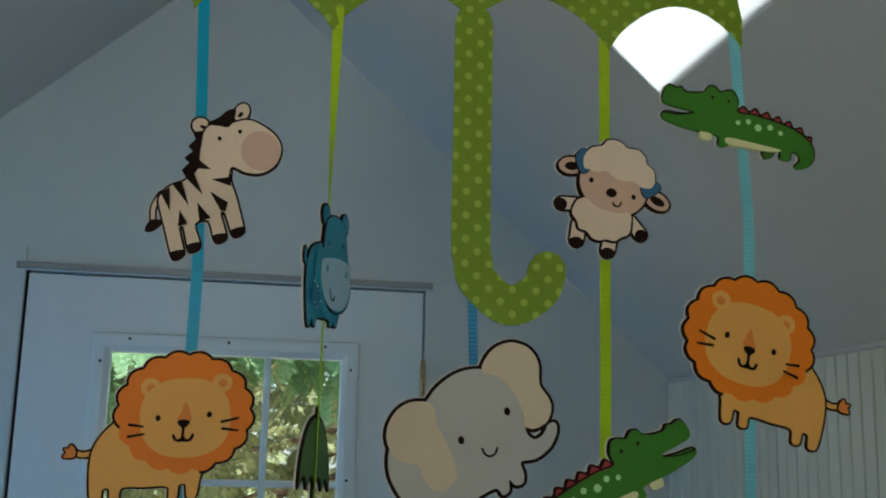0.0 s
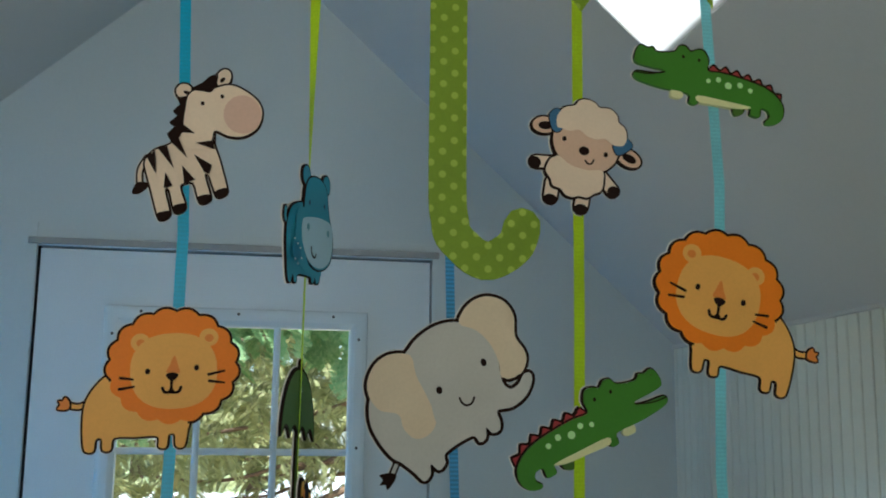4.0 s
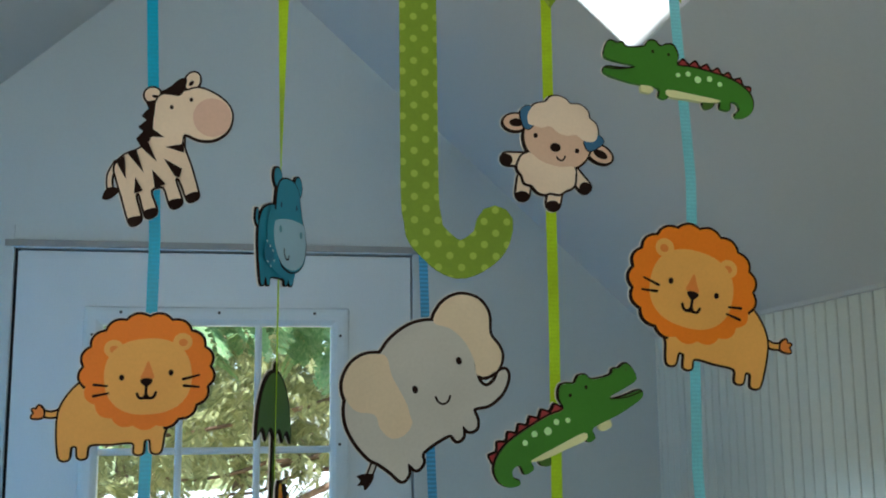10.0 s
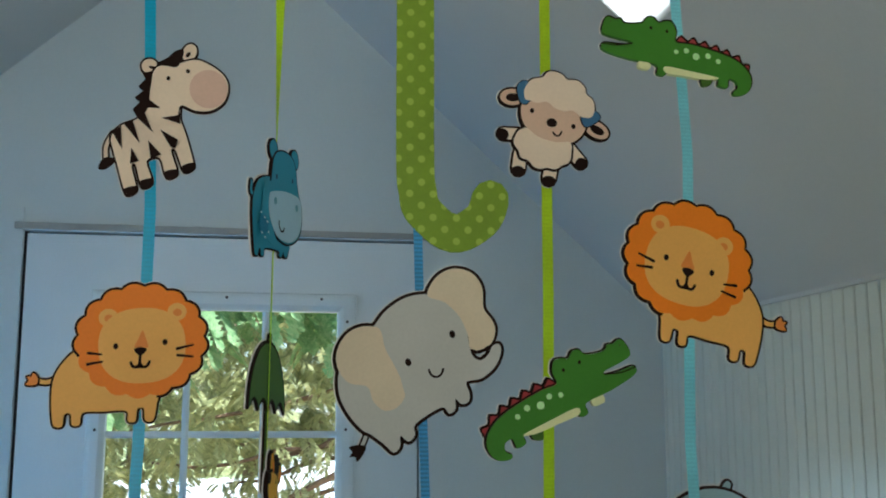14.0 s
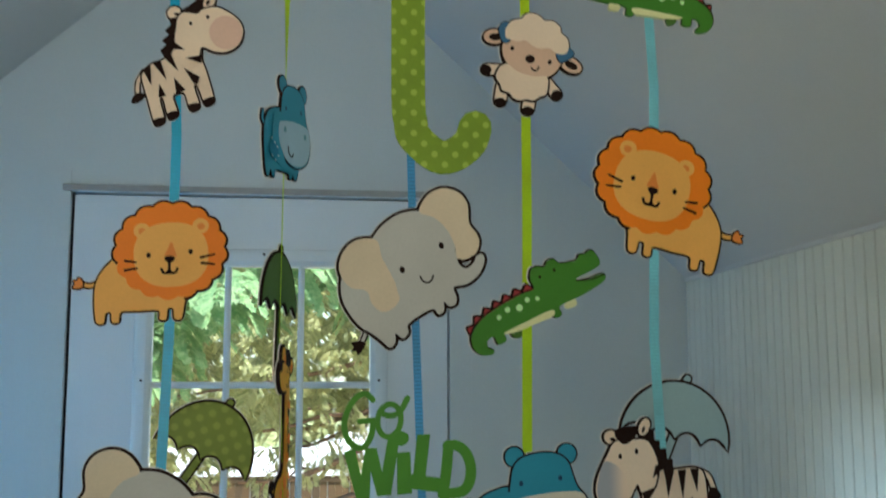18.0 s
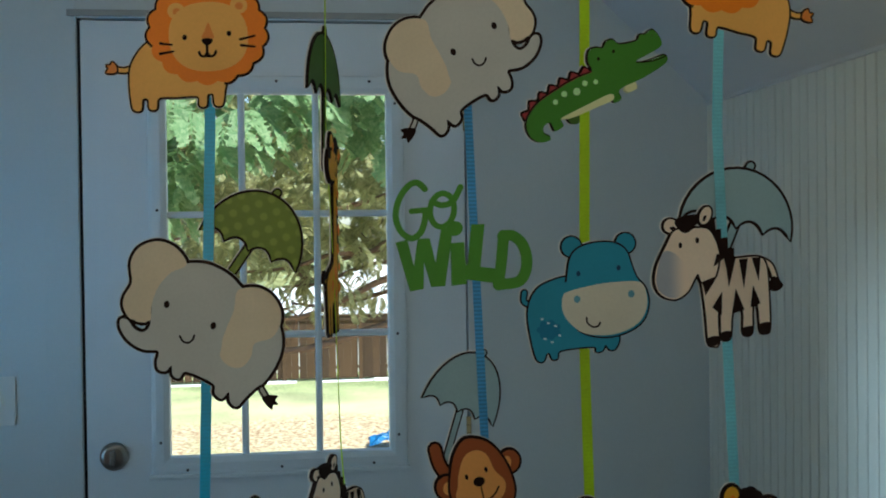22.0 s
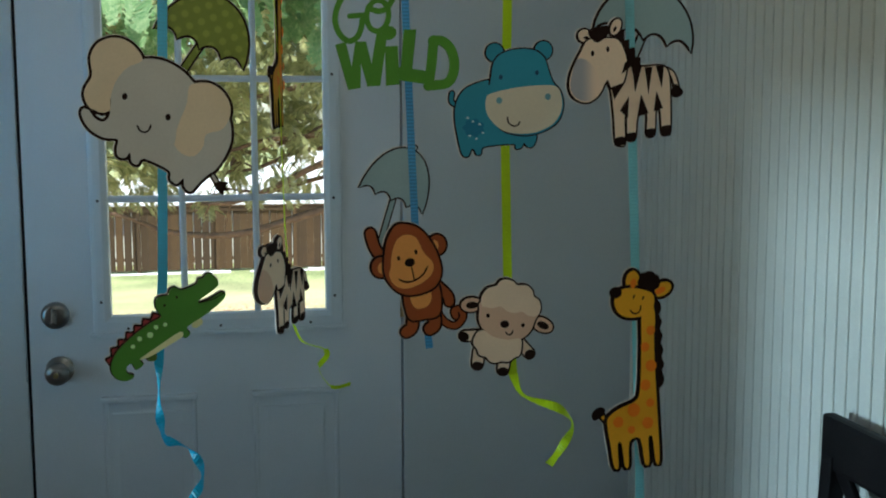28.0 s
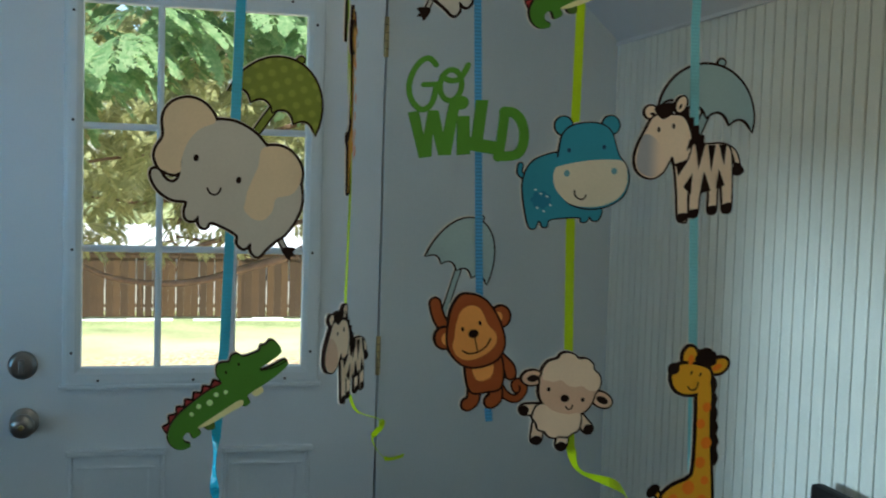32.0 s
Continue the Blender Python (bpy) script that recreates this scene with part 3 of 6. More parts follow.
def bead_plank(w, h):
    """One vertical board with eased edges, its groove on either side."""
    bm = bmesh.new()
    e, d = 0.0044, 0.0114
    prof = [(0.0, d), (0.0023, d), (0.0027, 0.0014), (e, 0.0), (w - e, 0.0), (w - 0.0027, 0.0014), (w - 0.0023, d), (w, d), (w, 0.012), (0.0, 0.012)]
    lo = [bm.verts.new((x, -y, 0.0)) for y, x in prof]
    hi = [bm.verts.new((x, -y, h)) for y, x in prof]
    n = len(prof)
    for i in range(n):
        f = bm.faces.new((lo[i], lo[(i + 1) % n], hi[(i + 1) % n], hi[i]))
    bm.faces.new(lo), bm.faces.new(hi)
    bmesh.ops.recalc_face_normals(bm, faces=bm.faces)
    me = bpy.data.meshes.new("plank")
    bm.to_mesh(me)
    bm.free()
    me.materials.append(BEAD)
    return me


bead_mesh = bead_plank(bead_pitch, Z_EAVE - 0.026)
k = -1
while (k + 1) * bead_pitch < -Y_BACK - 0.02:
    ob = new("plank", bead_mesh)
    ob.parent = wall_east
    ob.location = (X_RIGHT + 0.0005, -0.017 - k * bead_pitch, 0.02)
    k += 1
bm = box((X_RIGHT - 0.006, Y_BACK, Z_EAVE - 0.012), (X_RIGHT + 0.012, -0.002, Z_EAVE - 0.003), 0.002)
tagged(link("trim", bm, CEIL), "white flat moulding along the top of the beadboard", "trim", kind="structure")

# floor boards
rng = random.Random(4)
bw = 0.12
fx = X_LEFT
plank_m = {}
while fx < X_RIGHT - 0.001:
    w = min(bw, X_RIGHT - fx)
    if round(w, 3) not in plank_m:
        b2 = box((0.001, 0, -0.012), (w - 0.001, -Y_BACK, 0.0), 0.0015)
        me = bpy.data.meshes.new("plank")
        b2.to_mesh(me), b2.free()
        me.materials.append(FLOOR)
        plank_m[round(w, 3)] = me
    ob = new("plank", plank_m[round(w, 3)])
    ob.parent, ob.location = floor, (fx, Y_BACK, 0.0)
    fx += bw

# ---------------------------------------------------------------- unseen windows assumed behind the camera and to its side
w = thing("window_2", "unseen white framed window assumed in the back wall", "window", kind="structure")
part("pane", box((-0.6, Y_BACK - 0.09, 1.25), (0.4, Y_BACK - 0.085, 1.95)), GLASS, w).visible_shadow = False
for lo, hi in (((-0.6, 1.25), (-0.55, 1.95)), ((0.35, 1.25), (0.4, 1.95)), ((-0.55, 1.25), (0.35, 1.30)), ((-0.55, 1.90), (0.35, 1.95)), ((-0.125, 1.30), (-0.075, 1.90))):
    part("window_frame", box((lo[0], Y_BACK - 0.11, lo[1]), (hi[0], Y_BACK - 0.06, hi[1]), 0.004), TRIM, w)
for nm, (ya, yb, za, zb) in zip(("window_3", "fill_window_4"), SIDE_WINDOWS):
    # opening added for the blue fill; frosted pane stops the outdoor lamp's beam
    frosted = nm == "fill_window_4"
    w = thing(nm, "small unseen side window with frosted glass, added for the fill lamp" if frosted else "white framed side window", "window", kind="structure")
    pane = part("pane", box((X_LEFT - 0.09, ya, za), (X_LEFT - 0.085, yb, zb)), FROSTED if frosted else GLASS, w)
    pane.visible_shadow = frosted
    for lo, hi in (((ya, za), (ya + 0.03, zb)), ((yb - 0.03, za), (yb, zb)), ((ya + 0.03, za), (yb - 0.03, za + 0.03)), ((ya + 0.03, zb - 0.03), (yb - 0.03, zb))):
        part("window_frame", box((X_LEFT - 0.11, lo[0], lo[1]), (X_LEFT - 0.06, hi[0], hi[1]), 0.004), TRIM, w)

# ---------------------------------------------------------------- door frame and door
frame_ob = thing("door_frame", "white painted frame and casing of the back door", "door frame", kind="structure")
part("jamb", box((-0.035, -0.004, 0.0), (-0.008, WALL, 2.075), 0.002), TRIM, frame_ob)
part("jamb", box((0.919, 0.0004, 0.0), (0.952, WALL, 2.075), 0.002), TRIM, frame_ob)
part("head", box((-0.008, -0.004, 2.046), (0.919, WALL, 2.075), 0.002), TRIM, frame_ob)
part("drip_strip", box((-0.028, -0.014, 2.049), (0.935, -0.004, 2.064), 0.002), STRIP, frame_ob, "dull grey metal strip over the door")
part("stop", box((-0.008, 0.006, 0.0), (-0.001, 0.075, 2.046)), SEAL, frame_ob, "dark weather strip")
part("stop", box((0.905, 0.048, 0.0), (0.919, 0.075, 2.046)), SEAL, frame_ob, "dark weather strip")
part("stop", box((0.010, 0.048, 2.032), (0.905, 0.075, 2.046)), SEAL, frame_ob, "dark weather strip")
part("casing", box((-0.088, -0.0062, 0.0), (-0.0095, 0.004, 2.100), 0.0008), PLASTER, frame_ob)
part("casing", box((0.9205, -0.0009, 0.0), (0.975, 0.004, 2.0655), 0.0004), PLASTER, frame_ob)
part("casing", box((-0.0095, -0.0045, 2.0655), (0.975, 0.004, 2.085), 0.0006), PLASTER, frame_ob)
part("threshold", box((-0.004, 0.0, 0.0), (0.919, WALL, 0.012), 0.003), NICKEL, frame_ob)

GX0, GX1, GZ0, GZ1 = 0.192, 0.728, 0.992, 1.872            # glass opening of the door
door = thing("door_1", "closed white back door with a nine-pane window and two raised panels", "door", kind="structure")
# leaf: a slab with the opening cut out
bm = bmesh.new()
LZ0, LZ1 = 0.014, 2.040
for lo, hi in (((0.0, 0.0, LZ0), (GX0 - 0.01, 0.044, LZ1)), ((GX1 + 0.01, 0.0, LZ0), (0.914, 0.044, LZ1)),
               ((GX0 - 0.01, 0.0, LZ0), (GX1 + 0.01, 0.044, GZ0 - 0.01)), ((GX0 - 0.01, 0.0, GZ1 + 0.01), (GX1 + 0.01, 0.044, LZ1))):
    add_box(bm, lo, hi)
bmesh.ops.remove_doubles(bm, verts=bm.verts, dist=1e-5)
leaf = part("leaf", bm, DOOR, door)


def moulding(x0, x1, z0, z1, rows):
    """A frame of mitred strips; rows of inset and depth give its profile from outside to inside."""
    bm = bmesh.new()
    loops = []
    for inset, y in rows:
        loops.append([bm.verts.new(p) for p in ((x0 + inset, y, z0 + inset), (x1 - inset, y, z0 + inset), (x1 - inset, y, z1 - inset), (x0 + inset, y, z1 - inset))])
    for a, b in zip(loops, loops[1:]):
        for k in range(4):
            bm.faces.new((a[k], a[(k + 1) % 4], b[(k + 1) % 4], b[k]))
    return bm, loops


# raised plastic frame round the glass
bm, _ = moulding(0.150, 0.764, 0.954, 1.912, ((0.0, 0.001), (0.001, -0.006), (0.004, -0.011), (0.012, -0.013), (0.030, -0.013), (0.034, -0.011), (0.0375, -0.0095), (0.043, -0.006), (0.044, 0.020)))
bmesh.ops.recalc_face_normals(bm, faces=bm.faces)
lite = part("window_frame", bm, TRIM, door, "white moulded frame round the panes")
part("sill", box((0.144, -0.016, 0.948), (0.770, 0.001, 0.958), 0.003), TRIM, door)
# screws
for z in (1.845, 1.59, 1.283, 1.035):
    for x in (0.172, 0.742):
        part("screw", lathe(((0.0005, -0.0155), (0.003, -0.0150), (0.0036, -0.0128)), "y", 10), SCREW, lite).location = (x, 0, z)
for x in (0.234, 0.457, 0.68):
    for z in (1.898, 0.968):
        part("screw", lathe(((0.0005, -0.0155), (0.003, -0.0150), (0.0036, -0.0128)), "y", 10), SCREW, lite).location = (x, 0, z)
# panes and bars
bar_x = [GX0 + (GX1 - GX0) * k / 3 for k in (1, 2)]
bar_z = [GZ0 + (GZ1 - GZ0) * k / 3 for k in (1, 2)]
xs, zs = [GX0, *bar_x, GX1], [GZ0, *bar_z, GZ1]
for a, b in zip(xs, xs[1:]):
    for c, d in zip(zs, zs[1:]):
        part("pane", box((a, 0.018, c), (b, 0.021, d)), GLASS, door).visible_shadow = False


def bar(lo, hi, axis):
    """A glazing bar with sloped shoulders."""
    bm = bmesh.new()
    prof = [(-0.008, 0.017), (-0.008, 0.006), (-0.0035, 0.002), (0.0035, 0.002), (0.008, 0.006), (0.008, 0.017)]
    rows = []
    for e in (lo, hi):
        rows.append([bm.verts.new((e[0] + w, y, e[2]) if axis == "z" else (e[0], y, e[2] + w)) for w, y in prof])
    n = len(prof)
    for k in range(n):
        bm.faces.new((rows[0][k], rows[0][(k + 1) % n], rows[1][(k + 1) % n], rows[1][k]))
    bm.faces.new(rows[0]), bm.faces.new(rows[1])
    bmesh.ops.recalc_face_normals(bm, faces=bm.faces)
    return bm


for x in bar_x:
    part("glazing_bar", bar((x, 0, GZ0), (x, 0, GZ1), "z"), TRIM, door)
for z in bar_z:
    for a, b in zip(xs, xs[1:]):
        part("glazing_bar", bar((a + (0.008 if a != GX0 else 0), 0, z), (b - (0.008 if b != GX1 else 0), 0, z), "x"), TRIM, door)
# two raised panels under the glass
for x0, x1 in ((0.165, 0.392), (0.533, 0.750)):
    bm, loops = moulding(x0, x1, 0.16, 0.794, ((0.0, 0.0005), (0.003, -0.0032), (0.009, -0.0032), (0.013, -0.0006), (0.036, -0.0006), (0.041, -0.0016), (0.060, -0.0020)))
    bm.faces.new(loops[-1])
    bmesh.ops.recalc_face_normals(bm, faces=bm.faces)
    panel = part("panel", bm, DOOR, door)
    # top bars added to stress the edges that light from above picks out
    part("moulding", box((x0 - 0.004, -0.015, 0.782), (x1 + 0.004, 0.001, 0.797), 0.004), DOOR, panel)
    part("inner_moulding", box((x0 + 0.022, -0.0065, 0.748), (x1 - 0.022, 0.0, 0.754), 0.002), DOOR, panel)


# lock and knob
def turned(name, rows, at, mat, parent, label=""):
    ob = part(name, lathe(rows, "y", 32), mat, parent, label)
    ob.location = at
    return ob


bolt = turned("deadbolt", ((0.0335, 0.0), (0.0335, -0.006), (0.030, -0.013), (0.022, -0.016)), (0.0625, 0, 1.0055), NICKEL, door, "round satin nickel deadbolt")
part("thumb_turn", box((-0.006, -0.036, -0.017), (0.006, -0.016, 0.017), 0.004), NICKEL, bolt)
knob = turned("knob", ((0.0335, 0.0), (0.0335, -0.005), (0.030, -0.010), (0.013, -0.013), (0.012, -0.028), (0.020, -0.034), (0.0275, -0.044), (0.0285, -0.053), (0.024, -0.062), (0.012, -0.066)), (0.068, 0, 0.870), NICKEL, door, "round satin nickel door knob")
turned("lock_button", ((0.0065, -0.066), (0.0065, -0.070), (0.004, -0.071)), (0, 0, 0), BRASS, knob)
for z in (0.872,):
    part("strike_plate", box((-0.0165, -0.0055, z - 0.03), (-0.0085, 0.02, z + 0.03)), SEAL, frame_ob, "dark strike plate")
for z in (1.828, 1.022, 0.24):
    h = part("hinge", lathe(((0.0045, z - 0.05), (0.006, z - 0.049), (0.006, z + 0.049), (0.0045, z + 0.05)), "z", 12), BRASS, door, "aged brass hinge")
    h.location = (0.9165, -0.006, 0)
    for kz in (-0.03, -0.01, 0.01, 0.03):
        part("knuckle_joint", lathe(((0.0063, z + kz - 0.0006), (0.0063, z + kz + 0.0006)), "z", 12), SEAL, h)

# light switch beside the door
sw = thing("light_switch", "white plastic light switch plate on the wall", "light switch", (-0.196, 0, 1.145))
part("plate", box((-0.036, -0.006, -0.058), (0.036, 0.0, 0.058), 0.003), PLASTIC, sw)
part("toggle", box((-0.005, -0.014, -0.010), (0.005, -0.005, 0.012), 0.002), PLASTIC, sw)

# ---------------------------------------------------------------- chair with its back along the beadboard
chair = thing("dining_chair", "black-stained wooden dining chair with a crossed back beside the beadboard wall", "chair", (1.496, -1.288, 0))


def beam(name, a, b, w, d, mat, parent, bevel=0.004, up=(0, 0, 1)):
    """A straight rail of width w and depth d between two points."""
    a, b = Vector(a), Vector(b)
    t = (b - a)
    side = t.normalized().cross(Vector(up)).normalized()
    n = side.cross(t.normalized())
    bm = bmesh.new()
    add_box(bm, (-w / 2, -d / 2, 0), (w / 2, d / 2, t.length), bevel)
    ob = part(name, bm, mat, parent)
    m = Matrix((side, n, t.normalized())).transposed().to_4x4()
    m.translation = a
    ob.matrix_basis = m
    return ob


HALF = 0.20
for s in (-1, 1):
    beam("back_post", (-0.06, s * HALF, 0.0), (-0.02, s * HALF, 0.47), 0.036, 0.034, CHAIR, chair, up=(1, 0, 0))
    beam("back_post", (-0.02, s * HALF, 0.45), (0.0, s * (HALF - 0.004), 0.905), 0.034, 0.030, CHAIR, chair, up=(1, 0, 0))
    beam("leg", (-0.40, s * 0.19, 0.0), (-0.40, s * 0.19, 0.43), 0.036, 0.036, CHAIR, chair, up=(1, 0, 0))
    beam("side_rail", (-0.40, s * 0.19, 0.40), (-0.03, s * 0.195, 0.40), 0.02, 0.05, CHAIR, chair)
part("top_rail", box((-0.012, -HALF - 0.022, 0.878), (0.014, HALF + 0.022, 0.972), 0.009), CHAIR, chair)
part("lower_rail", box((-0.016, -HALF + 0.02, 0.50), (0.006, HALF - 0.02, 0.55), 0.004), CHAIR, chair)
beam("cross_slat", (-0.004, -HALF + 0.03, 0.55), (-0.001, HALF - 0.03, 0.885), 0.03, 0.012, CHAIR, chair, up=(1, 0, 0))
beam("cross_slat", (0.012, HALF - 0.03, 0.55), (0.013, -HALF + 0.03, 0.885), 0.03, 0.012, CHAIR, chair, up=(1, 0, 0))
part("seat", box((-0.44, -0.225, 0.425), (-0.01, 0.225, 0.455), 0.012), CHAIR, chair)


# ---------------------------------------------------------------- the paper mobile
MY = -1.935                                    # plane of the mobile


def lion(label, at, scale, rot, flip=False):
    c = Cutout("lion_cutout", label, at, scale, rot, flip, category="paper lion")
    c.layer("tail", stroke([(2.2, 5.02), (1.65, 5.24), (1.15, 5.16)], 0.20), TAN, ink=0.12)
    c.layer("tail_tuft", spline([(1.22, 5.02), (1.03, 4.82), (0.94, 4.98), (0.75, 4.98), (0.84, 5.15), (0.72, 5.34), (0.99, 5.38), (1.22, 5.30)], 3), TAN_DARK, ink=0.11)
    body = c.layer("body", spline([(3.2, 3.75), (2.75, 3.9), (2.25, 4.45), (1.93, 5.1), (1.86, 5.9), (1.92, 6.9), (2.05, 7.27), (2.38, 7.25), (2.46, 6.74),
                            (2.74, 6.72), (2.80, 7.2), (3.14, 7.2), (3.28, 6.66), (4.2, 6.62), (5.2, 6.6), (5.28, 7.07), (5.62, 7.08), (5.70, 6.52),
                            (5.98, 6.50), (6.06, 7.04), (6.42, 7.04), (6.56, 6.3), (6.6, 5.6), (5.5, 4.4)], 4), TAN, ink=0.12)
    rim = oval(5.8, 3.35, 2.83, 2.52, -4, 136, lobes=17, bulge=0.07)
    c.ground(rim, 0.15)
    # the lower rim of the mane has no ink: it lies on the chest
    c.mark("chest", spline([(2.7, 4.3), (2.5, 5.2), (2.9, 6.1), (4.2, 6.5), (5.6, 6.5), (6.42, 6.3), (6.5, 5.75), (5.8, 5.4), (4.6, 5.2), (3.6, 4.6), (3.1, 4.1)], 4), TAN)
    mane = c.layer("mane", rim, ORANGE)
    for u, v in ((4.28, 2.28), (7.4, 2.0)):
        ear = c.mark("ear", oval(u, v, 0.44, 0.42), TAN)
        c.mark("inner_ear", oval(u + 0.02, v + 0.03, 0.2, 0.18), TAN_DARK, ear)
    face = c.mark("face", oval(5.85, 3.58, 1.98, 1.76, -3, 40, 2.35), TAN)
    c.mark("blaze", spline([(5.85, 2.88), (6.02, 3.3), (6.12, 3.66), (5.8, 3.7), (5.5, 3.66), (5.66, 3.3)], 4), TAN_DARK, face)
    for u, v in ((4.66, 3.62), (6.88, 3.43)):
        c.mark("eye", oval(u, v, 0.115, 0.14, n=14), INK, face)
    c.mark("nose", spline([(5.5, 3.75), (5.77, 3.66), (6.05, 3.74), (5.98, 3.92), (5.77, 4.06), (5.57, 3.92)], 3), INK, face)
    c.mark("mouth", stroke([(5.77, 3.98), (5.76, 4.42)], 0.13), INK, face)
    c.mark("mouth", stroke([(5.36, 4.38), (5.45, 4.56), (5.64, 4.58), (5.76, 4.44), (5.9, 4.58), (6.1, 4.54), (6.2, 4.34)], 0.13), INK, face)
    for a, b in (((3.45, 3.93), (4.02, 4.0)), ((3.43, 4.45), (4.08, 4.33)), ((7.44, 3.75), (8.16, 3.57)), ((7.48, 4.05), (8.16, 4.12))):
        c.mark("whisker", stroke([a, b], 0.13, taper=0.7))
    return c.done()


def elephant(label, at, scale, rot, flip=False):
    c = Cutout("elephant_cutout", label, at, scale, rot, flip, category="paper elephant")
    c.layer("tail", stroke([(1.75, 7.7), (1.62, 8.1), (1.45, 8.5)], 0.16), GREY, ink=0.10)
    c.mark("tail_tuft", spline([(1.7, 8.4), (1.4, 8.3), (0.95, 8.4), (1.1, 8.6), (0.98, 8.82), (1.22, 8.82), (1.3, 9.02), (1.52, 8.8)], 3), INK)
    ears = (spline([(4.32, 1.72), (4.6, 1.0), (5.1, 0.58), (5.7, 0.45), (6.4, 0.68), (6.82, 1.3), (6.88, 2.2), (7.28, 2.75), (7.42, 3.2), (7.26, 3.75), (6.85, 4.05),
                           (6.3, 4.08), (6.15, 3.4), (5.75, 2.6), (5.1, 2.0)], 4),
            spline([(1.92, 3.15), (1.2, 3.22), (0.62, 3.65), (0.3, 4.4), (0.42, 5.1), (0.9, 5.65), (1.7, 5.8), (1.95, 6.4), (2.45, 6.82), (3.05, 6.65), (3.38, 6.0),
                           (2.95, 5.0), (2.45, 4.1), (2.25, 3.35)], 4))
    for e in ears:
        c.ground(e, 0.18)
    c.layer("body", spline([(1.95, 3.12), (2.4, 2.5), (3.1, 1.95), (3.8, 1.7), (4.5, 1.7), (5.3, 2.1), (6.0, 2.9), (6.25, 4.0), (6.42, 4.4), (6.75, 4.55), (7.1, 4.3), (7.3, 3.9),
                            (7.6, 3.82), (7.68, 4.2), (7.4, 4.85), (6.8, 5.35), (6.12, 5.52), (6.25, 6.0), (6.22, 6.38), (5.9, 6.5), (5.62, 6.28), (5.62, 6.72), (5.35, 6.92),
                            (4.98, 6.66), (3.85, 7.38), (3.83, 7.85), (3.55, 8.15), (3.18, 7.9), (3.18, 8.35), (2.9, 8.62), (2.45, 8.25), (1.9, 7.86), (1.5, 7.66), (0.9, 7.0),
                            (0.46, 6.1), (0.5, 5.0), (1.3, 3.9)], 4), GREY, ink=0.185)
    for e in ears:
        c.layer("ear", e, IVORY, label="cream ear")
    head = c.mark("head", spline([(2.28, 3.0), (2.6, 2.55), (3.3, 2.05), (3.9, 1.86), (4.5, 1.86), (5.2, 2.2), (5.85, 2.95), (6.12, 4.0), (6.35, 4.6), (6.7, 4.78), (6.3, 5.2), (5.6, 5.6), (4.6, 6.2),
                                  (3.5, 6.25), (3.05, 5.1), (2.5, 4.1), (2.3, 3.4)], 4), GREY)
    c.mark("tusk", stroke([(6.35, 4.12), (6.7, 4.2), (7.1, 3.95)], 0.12))
    for u, v in ((3.48, 4.7), (5.45, 3.42)):
        c.mark("eye", oval(u, v, 0.135, 0.175, -15, 16), INK, head)
    c.mark("mouth", stroke([(4.4, 5.02), (4.5, 5.22), (4.72, 5.33), (4.95, 5.22), (5.05, 4.97)], 0.095), INK, head)
    return c.done()


